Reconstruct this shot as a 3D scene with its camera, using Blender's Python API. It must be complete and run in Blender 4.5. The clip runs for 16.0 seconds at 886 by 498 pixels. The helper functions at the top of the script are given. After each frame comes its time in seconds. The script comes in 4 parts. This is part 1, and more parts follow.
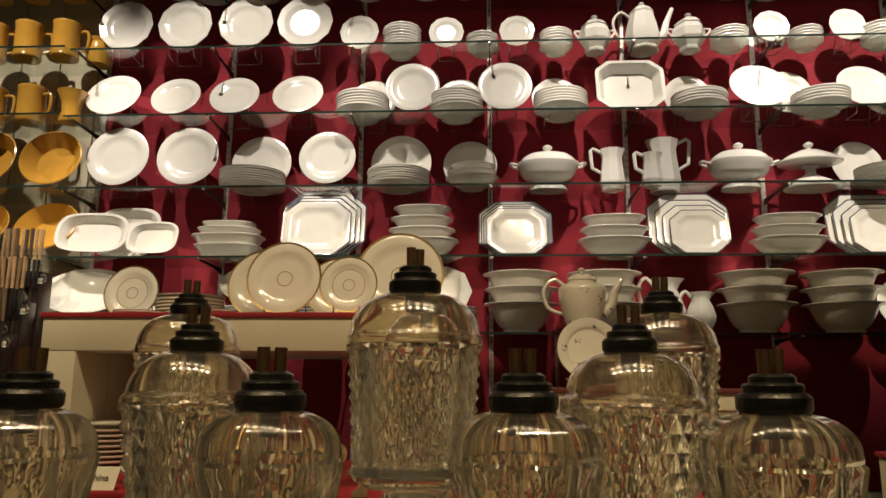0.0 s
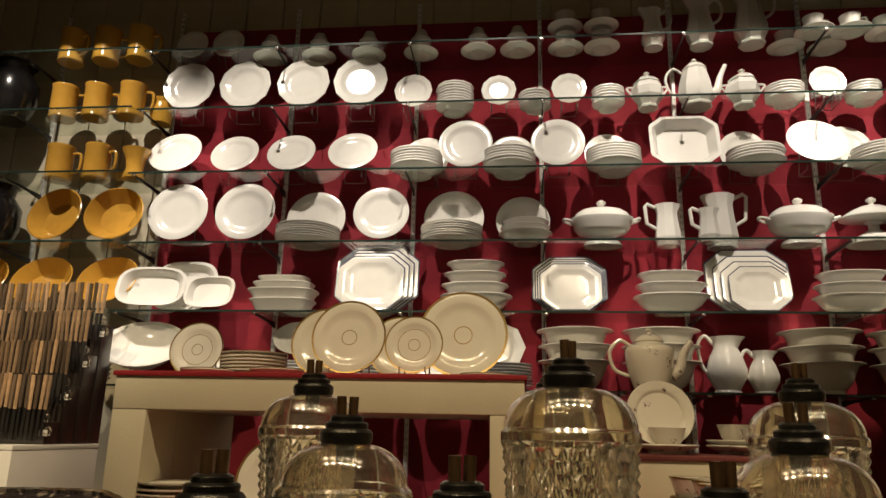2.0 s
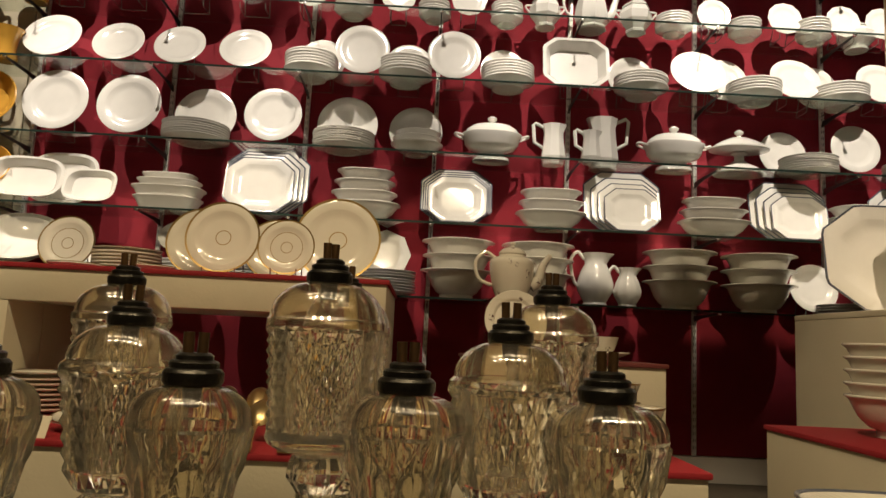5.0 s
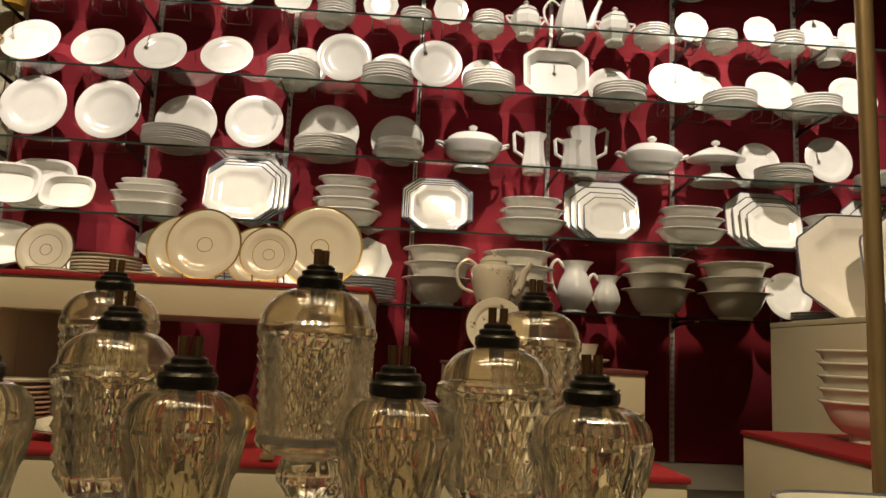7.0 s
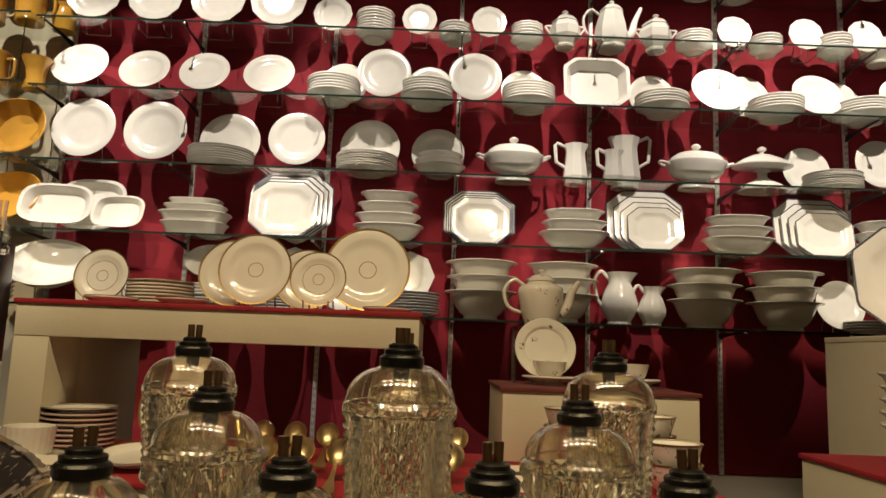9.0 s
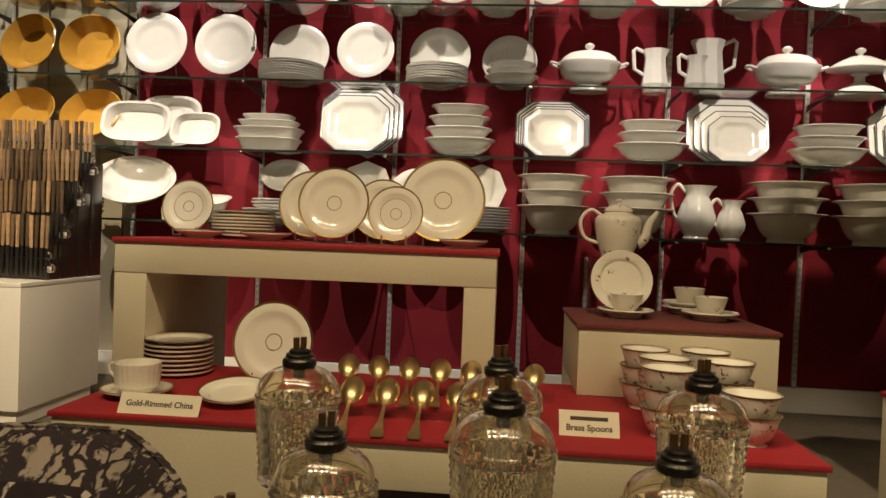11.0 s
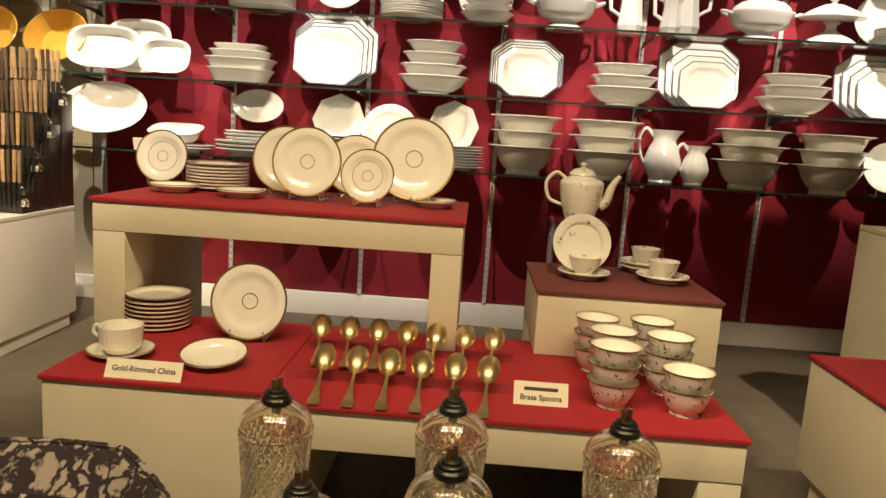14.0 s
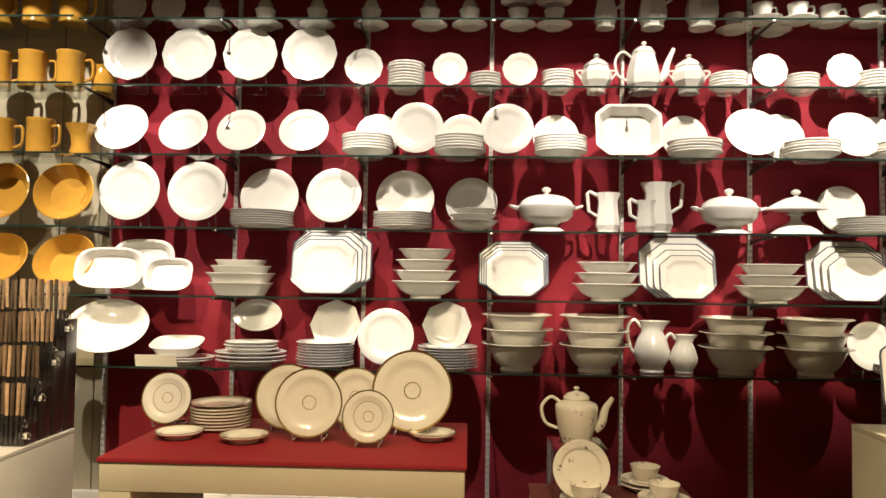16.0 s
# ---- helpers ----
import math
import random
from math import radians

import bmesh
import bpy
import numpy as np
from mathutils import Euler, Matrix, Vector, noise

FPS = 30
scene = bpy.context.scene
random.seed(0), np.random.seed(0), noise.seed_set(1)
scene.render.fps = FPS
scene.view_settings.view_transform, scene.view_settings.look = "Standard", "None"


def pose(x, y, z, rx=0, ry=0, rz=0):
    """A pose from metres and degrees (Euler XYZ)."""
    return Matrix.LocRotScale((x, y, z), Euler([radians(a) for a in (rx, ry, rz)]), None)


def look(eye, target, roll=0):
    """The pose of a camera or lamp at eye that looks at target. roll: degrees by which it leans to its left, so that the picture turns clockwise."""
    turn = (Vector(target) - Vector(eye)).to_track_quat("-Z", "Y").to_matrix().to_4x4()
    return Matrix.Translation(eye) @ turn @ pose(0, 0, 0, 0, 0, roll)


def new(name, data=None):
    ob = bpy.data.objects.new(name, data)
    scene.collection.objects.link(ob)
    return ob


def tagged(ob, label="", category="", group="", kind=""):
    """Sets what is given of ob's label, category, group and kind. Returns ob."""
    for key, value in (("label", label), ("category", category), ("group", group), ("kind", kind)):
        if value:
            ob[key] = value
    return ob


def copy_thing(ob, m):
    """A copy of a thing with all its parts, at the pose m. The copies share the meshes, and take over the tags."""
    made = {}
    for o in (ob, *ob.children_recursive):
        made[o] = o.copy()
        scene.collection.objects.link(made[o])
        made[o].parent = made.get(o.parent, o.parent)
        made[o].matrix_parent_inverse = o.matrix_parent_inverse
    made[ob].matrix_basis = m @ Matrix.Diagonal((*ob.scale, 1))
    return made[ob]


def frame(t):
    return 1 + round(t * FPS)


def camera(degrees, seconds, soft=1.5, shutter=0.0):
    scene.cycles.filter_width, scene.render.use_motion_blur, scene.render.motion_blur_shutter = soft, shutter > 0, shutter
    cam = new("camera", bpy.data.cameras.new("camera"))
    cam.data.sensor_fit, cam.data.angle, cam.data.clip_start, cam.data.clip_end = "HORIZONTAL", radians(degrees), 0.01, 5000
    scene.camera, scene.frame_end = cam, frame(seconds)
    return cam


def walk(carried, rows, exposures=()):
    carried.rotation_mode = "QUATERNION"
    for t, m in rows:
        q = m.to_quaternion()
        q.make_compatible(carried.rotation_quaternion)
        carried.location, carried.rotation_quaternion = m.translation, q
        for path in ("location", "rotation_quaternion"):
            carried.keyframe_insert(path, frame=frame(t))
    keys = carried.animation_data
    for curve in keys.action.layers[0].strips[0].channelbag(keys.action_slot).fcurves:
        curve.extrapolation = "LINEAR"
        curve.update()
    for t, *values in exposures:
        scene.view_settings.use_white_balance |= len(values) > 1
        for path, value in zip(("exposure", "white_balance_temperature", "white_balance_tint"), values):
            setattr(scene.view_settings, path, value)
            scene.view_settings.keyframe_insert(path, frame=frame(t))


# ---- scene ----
cam = camera(63.1, 16.0)

PATH = [
    (0, (0.376, 0.102, 0.556), (0.272, 2.065, 0.924), 0.3),
    (0.5, (0.358, 0.089, 0.563), (0.271, 2.054, 0.928), -0.3),
    (1, (0.334, 0.087, 0.577), (0.231, 2.045, 0.972), -0.9),
    (1.5, (0.323, 0.093, 0.591), (0.175, 2.03, 1.068), -0.4),
    (2, (0.302, 0.095, 0.582), (0.098, 2.021, 1.082), 1.2),
    (2.5, (0.303, 0.089, 0.564), (0.043, 2.021, 1.009), 1.6),
    (3, (0.32, 0.064, 0.564), (0.038, 2.022, 0.863), 1.0),
    (3.5, (0.342, 0.04, 0.551), (0.082, 2.009, 0.786), 2.5),
    (4, (0.358, 0.031, 0.549), (0.108, 2.002, 0.778), 3.3),
    (4.5, (0.376, 0.034, 0.565), (0.283, 2.018, 0.802), 3.2),
    (5, (0.403, 0.031, 0.573), (0.451, 2.014, 0.833), 2.7),
    (5.2, (0.403, 0.031, 0.573), (0.524, 2.014, 0.845), 2.7),
    (7.3, (0.396, 0.019, 0.57), (0.489, 1.996, 0.860), 2.6),
    (7.5, (0.396, 0.019, 0.57), (0.458, 1.996, 0.869), 2.6),
    (8, (0.374, 0.006, 0.581), (0.437, 1.983, 0.878), 3.3),
    (8.2, (0.374, 0.006, 0.581), (0.431, 1.983, 0.883), 3.3),
    (10.3, (0.325, 0.018, 0.733), (0.251, 2.002, 0.973), 0.5),
    (10.5, (0.324, 0.015, 0.737), (0.223, 1.999, 0.967), 1.5),
    (11, (0.327, -0.004, 0.75), (0.165, 1.989, 0.71), 2.2),
    (11.5, (0.326, -0.01, 0.752), (0.121, 1.96, 0.479), 4.2),
    (12, (0.343, -0.01, 0.749), (0.19, 1.928, 0.28), 5.6),
    (12.5, (0.354, -0.019, 0.773), (0.285, 1.91, 0.252), 6.1),
    (13, (0.36, -0.036, 0.797), (0.313, 1.887, 0.248), 5.0),
    (13.5, (0.355, -0.052, 0.867), (0.314, 1.9, 0.435), 4.0),
    (14, (0.337, -0.072, 0.927), (0.262, 1.902, 0.611), 3.7),
    (14.5, (0.339, -0.088, 0.985), (0.243, 1.898, 0.774), 2.9),
    (15, (0.341, -0.105, 1.045), (0.233, 1.887, 0.906), 2.2),
    (15.5, (0.342, -0.118, 1.102), (0.243, 1.877, 1.012), 2.0),
    (16, (0.322, -0.142, 1.193), (0.249, 1.855, 1.27), 0.8),
]
walk(cam, [(t, look(eye, target, roll)) for t, eye, target, roll in PATH],
     exposures=((0, -0.15), (4, -0.12), (8, 0.0), (10.5, 0.06), (11.5, 0.16), (12.5, 0.5), (14.5, 0.76), (16, 0.55)))

# ---- world, light ----
world = bpy.data.worlds.new("world")
scene.world = world
world.use_nodes = True
world.node_tree.nodes["Background"].inputs[0].default_value = (1.0, 0.82, 0.6, 1)
world.node_tree.nodes["Background"].inputs[1].default_value = 0.007


def spot(name, eye, target, watts, degrees, blend, size, colour=(1.0, 0.83, 0.62)):
    data = bpy.data.lights.new(name, "SPOT")
    data.energy, data.spot_size, data.spot_blend, data.shadow_soft_size, data.color = watts, radians(degrees), blend, size, colour
    ob = new(name, data)
    ob.matrix_world = look(eye, target)
    return ob


# ceiling track close to the shelves: steep light, cut off above by the header
for lx, aim, watts, cone in ((-1.8, 1.45, 225, 41), (-0.8, 1.38, 240, 44), (0.2, 1.5, 225, 41), (1.12, 1.78, 270, 34), (2.05, 1.92, 400, 37)):
    spot("track_spot", (lx, 1.72, 3.5), (lx + 0.04, 3.3, aim), watts, cone, 0.55, 0.014, (1.0, 0.88, 0.75))
for lx, watts in ((-1.0, 68), (-0.45, 65), (0.1, 65), (0.6, 66), (1.1, 66), (1.6, 66)):
    spot("front_spot", (lx, -0.35, 3.5), (0.15 - 0.3 * lx, 0.98, 0.50), watts, 49, 0.35, 0.05, (1.0, 0.775, 0.47))
# narrow beams added to brighten the two lowest shelves, no known lamp
for i in range(8):
    lx = -0.85 + 0.43 * i
    spot("shelf_spot", (lx, -0.6, 3.5), (lx, 3.1, 1.15), 370, 7.0, 0.35, 0.03, (1.0, 0.82, 0.57))
# added fill: unseen spots wash the south wall so it bounces light forward
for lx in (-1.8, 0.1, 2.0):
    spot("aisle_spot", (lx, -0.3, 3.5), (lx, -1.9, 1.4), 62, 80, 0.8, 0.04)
# extra spots added to brighten the side table, left plinth, knives and large platters
spot("front_spot", (-0.9, -0.35, 3.5), (1.55, 1.6, 0.4), 190, 24, 0.6, 0.05, (1.0, 0.78, 0.5))
spot("front_spot", (0.9, -0.35, 3.5), (-1.42, 2.6, 0.2), 230, 17, 0.6, 0.05, (1.0, 0.82, 0.6))
spot("front_spot", (-1.2, -0.35, 3.5), (-1.82, 2.5, 0.5), 560, 38, 0.8, 0.04, (1.0, 0.8, 0.53))
spot("front_spot", (1.95, 0.4, 3.5), (1.8, 2.0, 0.8), 400, 23, 0.7, 0.04, (1.0, 0.8, 0.56))


# ---- materials ----
def material(name, colour, rough=0.5, metal=0.0, coat=0.0, vary=0.08, scale=30.0, bump=0.0, bump_scale=200.0, second=None, mask=None):
    """A painted, glazed or metal surface with variation at two scales."""
    m = bpy.data.materials.new(name)
    m.use_nodes = True
    n, l = m.node_tree.nodes, m.node_tree.links
    b = n["Principled BSDF"]
    tc = n.new("ShaderNodeTexCoord")
    big, small = n.new("ShaderNodeTexNoise"), n.new("ShaderNodeTexNoise")
    big.inputs["Scale"].default_value, small.inputs["Scale"].default_value = scale * 0.15, scale
    small.inputs["Detail"].default_value = 6
    for q in (big, small):
        l.new(tc.outputs["Object"], q.inputs["Vector"])
    add = n.new("ShaderNodeMath")
    add.operation = "ADD"
    l.new(big.outputs["Fac"], add.inputs[0])
    l.new(small.outputs["Fac"], add.inputs[1])
    ramp = n.new("ShaderNodeMapRange")
    ramp.inputs["From Min"].default_value, ramp.inputs["From Max"].default_value = 0.6, 1.4
    ramp.inputs["To Min"].default_value, ramp.inputs["To Max"].default_value = 1 - vary, 1 + vary
    l.new(add.outputs[0], ramp.inputs["Value"])
    info = n.new("ShaderNodeObjectInfo")
    own = n.new("ShaderNodeMapRange")
    own.inputs["To Min"].default_value, own.inputs["To Max"].default_value = 1 - vary * 0.7, 1 + vary * 0.3
    l.new(info.outputs["Random"], own.inputs["Value"])
    mul = n.new("ShaderNodeMath")
    mul.operation = "MULTIPLY"
    l.new(ramp.outputs["Result"], mul.inputs[0])
    l.new(own.outputs["Result"], mul.inputs[1])
    mix = n.new("ShaderNodeVectorMath")
    mix.operation = "SCALE"
    mix.inputs[0].default_value = colour
    l.new(mul.outputs[0], mix.inputs["Scale"])
    out = mix.outputs["Vector"]
    if second:
        blend = n.new("ShaderNodeMix")
        blend.data_type = "RGBA"
        fac = mask(n, l, tc)
        l.new(fac, blend.inputs["Factor"])
        l.new(out, blend.inputs["A"])
        blend.inputs["B"].default_value = (*second, 1)
        out = blend.outputs["Result"]
    l.new(out, b.inputs["Base Color"])
    b.inputs["Roughness"].default_value, b.inputs["Metallic"].default_value = rough, metal
    b.inputs["Coat Weight"].default_value, b.inputs["Coat Roughness"].default_value = coat, 0.11
    if bump:
        fine = n.new("ShaderNodeTexNoise")
        fine.inputs["Scale"].default_value, fine.inputs["Detail"].default_value = bump_scale, 4
        l.new(tc.outputs["Object"], fine.inputs["Vector"])
        bp = n.new("ShaderNodeBump")
        bp.inputs["Strength"].default_value, bp.inputs["Distance"].default_value = bump, 0.004
        l.new(fine.outputs["Fac"], bp.inputs["Height"])
        l.new(bp.outputs["Normal"], b.inputs["Normal"])
    return m


def noise_mask(scale, low, high, distort=0.0):
    def make(n, l, tc):
        t = n.new("ShaderNodeTexNoise")
        t.inputs["Scale"].default_value, t.inputs["Detail"].default_value, t.inputs["Distortion"].default_value = scale, 4, distort
        l.new(tc.outputs["Object"], t.inputs["Vector"])
        r = n.new("ShaderNodeMapRange")
        r.inputs["From Min"].default_value, r.inputs["From Max"].default_value = low, high
        l.new(t.outputs["Fac"], r.inputs["Value"])
        return r.outputs["Result"]
    return make


def sprig_mask(n, l, tc):
    v = n.new("ShaderNodeTexVoronoi")
    v.inputs["Scale"].default_value = 26
    l.new(tc.outputs["Object"], v.inputs["Vector"])
    t = n.new("ShaderNodeTexNoise")
    t.inputs["Scale"].default_value = 160
    l.new(tc.outputs["Object"], t.inputs["Vector"])
    a = n.new("ShaderNodeMapRange")
    a.inputs["From Min"].default_value, a.inputs["From Max"].default_value = 0.3, 0.16
    l.new(v.outputs["Distance"], a.inputs["Value"])
    c = n.new("ShaderNodeMapRange")
    c.inputs["From Min"].default_value, c.inputs["From Max"].default_value = 0.5, 0.6
    l.new(t.outputs["Fac"], c.inputs["Value"])
    x = n.new("ShaderNodeMath")
    x.operation = "MULTIPLY"
    l.new(a.outputs["Result"], x.inputs[0])
    l.new(c.outputs["Result"], x.inputs[1])
    return x.outputs[0]


def leaf_mask(scale, thin, wide, open_share):
    """Curling leaf and petal shapes: thin cell walls bent by noise, left out in patches."""
    def make(n, l, tc):
        bend_noise = n.new("ShaderNodeTexNoise")
        bend_noise.inputs["Scale"].default_value, bend_noise.inputs["Detail"].default_value = scale * 1.3, 3
        l.new(tc.outputs["Object"], bend_noise.inputs["Vector"])
        amount = n.new("ShaderNodeVectorMath")
        amount.operation = "MULTIPLY_ADD"
        amount.inputs[1].default_value = (1.6 / scale,) * 3
        l.new(bend_noise.outputs["Color"], amount.inputs[0])
        l.new(tc.outputs["Object"], amount.inputs[2])
        v = n.new("ShaderNodeTexVoronoi")
        v.feature = "DISTANCE_TO_EDGE"
        v.inputs["Scale"].default_value = scale
        l.new(amount.outputs[0], v.inputs["Vector"])
        line = n.new("ShaderNodeMapRange")
        line.inputs["From Min"].default_value, line.inputs["From Max"].default_value = wide, thin
        l.new(v.outputs["Distance"], line.inputs["Value"])
        blot = n.new("ShaderNodeTexNoise")
        blot.inputs["Scale"].default_value, blot.inputs["Detail"].default_value, blot.inputs["Distortion"].default_value = scale * 1.1, 5, 1.0
        l.new(tc.outputs["Object"], blot.inputs["Vector"])
        patch = n.new("ShaderNodeMapRange")
        patch.inputs["From Min"].default_value, patch.inputs["From Max"].default_value = open_share, open_share + 0.07
        l.new(blot.outputs["Fac"], patch.inputs["Value"])
        both = n.new("ShaderNodeMath")
        both.operation = "MAXIMUM"
        l.new(patch.outputs["Result"], both.inputs[0])
        l.new(line.outputs["Result"], both.inputs[1])
        return both.outputs[0]
    return make


def glass(name, colour, rough, ior, clear, coat):
    """Old pressed glass: slightly hazy inside, bright on its facets."""
    m = bpy.data.materials.new(name)
    m.use_nodes = True
    b = m.node_tree.nodes["Principled BSDF"]
    b.inputs["Base Color"].default_value = (*colour, 1)
    b.inputs["Roughness"].default_value, b.inputs["IOR"].default_value = rough, ior
    b.inputs["Transmission Weight"].default_value = clear
    b.inputs["Coat Weight"].default_value, b.inputs["Coat Roughness"].default_value = coat, 0.105
    b.inputs["Coat IOR"].default_value = 1.75
    return m


def sheet_glass(name, tint):
    """Thin sheet: clear, with a Fresnel gloss."""
    m = bpy.data.materials.new(name)
    m.use_nodes = True
    n, l = m.node_tree.nodes, m.node_tree.links
    n.remove(n["Principled BSDF"])
    clear, gloss, mix, fr = (n.new("ShaderNode" + k) for k in ("BsdfTransparent", "BsdfGlossy", "MixShader", "LayerWeight"))
    clear.inputs[0].default_value = (*tint, 1)
    gloss.inputs["Roughness"].default_value = 0.02
    fr.inputs["Blend"].default_value = 0.5
    steep, level = n.new("ShaderNodeMath"), n.new("ShaderNodeMath")
    steep.operation, level.operation = "POWER", "MULTIPLY_ADD"
    steep.inputs[1].default_value = 5.0
    level.inputs[1].default_value, level.inputs[2].default_value = 0.96, 0.04
    l.new(fr.outputs["Facing"], steep.inputs[0])
    l.new(steep.outputs[0], level.inputs[0])
    l.new(level.outputs[0], mix.inputs[0])
    l.new(clear.outputs[0], mix.inputs[1])
    l.new(gloss.outputs[0], mix.inputs[2])
    l.new(mix.outputs[0], n["Material Output"].inputs[0])
    return m


IRON = material("ironstone_glaze", (0.78, 0.76, 0.70), 0.16, coat=0.5, vary=0.05, scale=18)
CREAM = material("cream_china_glaze", (0.81, 0.775, 0.67), 0.14, coat=0.6, vary=0.04, scale=20)
SPRIG = material("sprigged_china", (0.80, 0.755, 0.65), 0.14, coat=0.6, vary=0.04, scale=20, second=(0.12, 0.06, 0.05), mask=sprig_mask)
PAINTED = material("painted_cup_china", (0.78, 0.74, 0.65), 0.14, coat=0.7, vary=0.05, scale=20, second=(0.20, 0.14, 0.09), mask=noise_mask(85, 0.60, 0.65, 0.6))
FLOW = material("flow_blue_transfer", (0.58, 0.51, 0.43), 0.07, coat=0.9, vary=0.04, scale=14, second=(0.20, 0.15, 0.145), mask=leaf_mask(14, -0.02, -0.01, 0.50))
FLOWDARK = material("flow_blue_border", (0.028, 0.022, 0.024), 0.07, coat=0.9, vary=0.3, scale=60, second=(0.40, 0.355, 0.31), mask=noise_mask(34, 0.565, 0.60, 0.8))
FLOWOUT = material("flow_blue_outside", (0.022, 0.017, 0.018), 0.12, coat=0.4, vary=0.4, scale=40)
FLOWLIP = material("flow_blue_lip", (0.28, 0.235, 0.195), 0.07, coat=0.9, vary=0.1, scale=60, second=(0.035, 0.028, 0.03), mask=leaf_mask(30, 0.08, 0.14, 0.475))
GOLD = material("gilt_rim", (0.40, 0.27, 0.10), 0.35, metal=1.0, vary=0.15, scale=60)
BLUE = material("slate_blue_edge", (0.11, 0.12, 0.155), 0.2, coat=0.5, vary=0.35, scale=90)
YELLOW = material("yellowware_glaze", (0.62, 0.33, 0.05), 0.16, coat=0.6, vary=0.12, scale=25)
BRASS = material("polished_brass", (0.80, 0.61, 0.30), 0.36, metal=1.0, vary=0.1, scale=60)
STEEL = material("silver_steel_standard", (0.78, 0.76, 0.72), 0.3, metal=0.3, vary=0.1, scale=50)
CHROME = material("shelf_clip_metal", (0.7, 0.68, 0.64), 0.2, metal=1.0)
BLACKIRON = material("black_bracket_iron", (0.03, 0.028, 0.026), 0.45, metal=0.4, vary=0.2)
WIRE = material("clear_stand_wire", (0.55, 0.53, 0.48), 0.2, metal=0.7)
PEWTER = material("dark_burner_metal", (0.05, 0.047, 0.04), 0.33, metal=0.85, vary=0.25, scale=90, bump=0.2, bump_scale=300)
TUBE = material("brown_wick_tube", (0.16, 0.09, 0.04), 0.4, metal=0.7, vary=0.25, scale=90)
PANELRED = material("crimson_wall_fabric", (0.245, 0.008, 0.020), 0.85, vary=0.14, scale=9, bump=0.35, bump_scale=500)
CLOTHRED = material("red_felt_cover", (0.31, 0.010, 0.017), 0.75, vary=0.1, scale=14, bump=0.35, bump_scale=700)
STEPSHADE = material("shade_black_step", (0.03, 0.022, 0.017), 0.35, coat=0.3, vary=0.25, scale=20)
DULLCLOTH = material("dull_maroon_cover", (0.13, 0.026, 0.022), 0.8, vary=0.12, scale=14, bump=0.35, bump_scale=700)
PLINTH = material("stone_painted_plinth", (0.62, 0.56, 0.41), 0.6, vary=0.05, scale=8, bump=0.1, bump_scale=160)
WHITEPL = material("white_painted_plinth", (0.72, 0.68, 0.60), 0.55, vary=0.04, scale=8, bump=0.08, bump_scale=160)
BEAD = material("cream_painted_boards", (0.50, 0.45, 0.32), 0.5, vary=0.06, scale=7, bump=0.1, bump_scale=90)
FLOOR = material("dark_carpet", (0.10, 0.082, 0.058), 0.9, vary=0.25, scale=60, bump=0.6, bump_scale=900)
DARKROOM = material("dark_room_paint", (0.20, 0.15, 0.10), 0.8, vary=0.1, scale=4)
CARD = material("cream_card", (0.74, 0.68, 0.52), 0.7, vary=0.03)
INK = material("printed_ink", (0.05, 0.03, 0.025), 0.7)

def vary_each(m, low, high):
    """Each object of the material a little lighter or darker."""
    n, l = m.node_tree.nodes, m.node_tree.links
    base = n["Principled BSDF"].inputs["Base Color"]
    src = base.links[0].from_socket
    info, span, hue = n.new("ShaderNodeObjectInfo"), n.new("ShaderNodeMapRange"), n.new("ShaderNodeHueSaturation")
    span.inputs["To Min"].default_value, span.inputs["To Max"].default_value = low, high
    l.new(info.outputs["Random"], span.inputs["Value"])
    l.new(span.outputs["Result"], hue.inputs["Value"])
    l.new(src, hue.inputs["Color"])
    l.new(hue.outputs["Color"], base)
    return m


WOOD = vary_each(material("worn_wooden_handle", (0.30, 0.19, 0.10), 0.5, vary=0.45, scale=40, bump=0.2), 0.3, 1.55)
BLADE = material("dull_blade_steel", (0.10, 0.095, 0.09), 0.35, metal=0.9, vary=0.3)
BLACKPOT = material("black_glazed_pottery", (0.012, 0.011, 0.011), 0.2, coat=0.4)
BRASSPOLE = material("bronze_case_post", (0.40, 0.29, 0.15), 0.3, metal=0.7, vary=0.1)
vary_each(IRON, 0.93, 1.03)
SHELF = sheet_glass("shelf_glass", (0.93, 0.96, 0.93))
EDGE = material("green_glass_edge", (0.02, 0.035, 0.028), 0.12, coat=0.5)
CRYSTAL = glass("pressed_glass", (0.985, 0.93, 0.79), 0.0, 1.33, 0.988, 1.0)
ACRYLIC = sheet_glass("clear_acrylic", (0.95, 0.95, 0.93))


# ---- mesh helpers ----
def link_mesh(name, bm, mat, parent=None, label="", smooth=True, sharp=38):
    me = bpy.data.meshes.new(name)
    bmesh.ops.recalc_face_normals(bm, faces=bm.faces)
    bm.to_mesh(me)
    bm.free()
    me.materials.append(mat)
    if smooth:
        me.shade_smooth()
        me.set_sharp_from_angle(angle=radians(sharp))
    ob = new(name, me)
    if parent:
        ob.parent = parent
    if label:
        ob["label"] = label
    return ob


def part(name, bm, mat, parent, label="", **k):
    return link_mesh(name, bm, mat, parent, label, **k)


def circle(a):
    return math.cos(a), math.sin(a)


def polygon(k, turn=0.0):
    def f(a):
        d = math.pi / k
        r = math.cos(d) / math.cos(((a + turn) % (2 * d)) - d)
        return r * math.cos(a), r * math.sin(a)
    return f


def rounded(p):
    def f(a):
        c, s = math.cos(a), math.sin(a)
        return math.copysign(abs(c) ** (2 / p), c), math.copysign(abs(s) ** (2 / p), s)
    return f


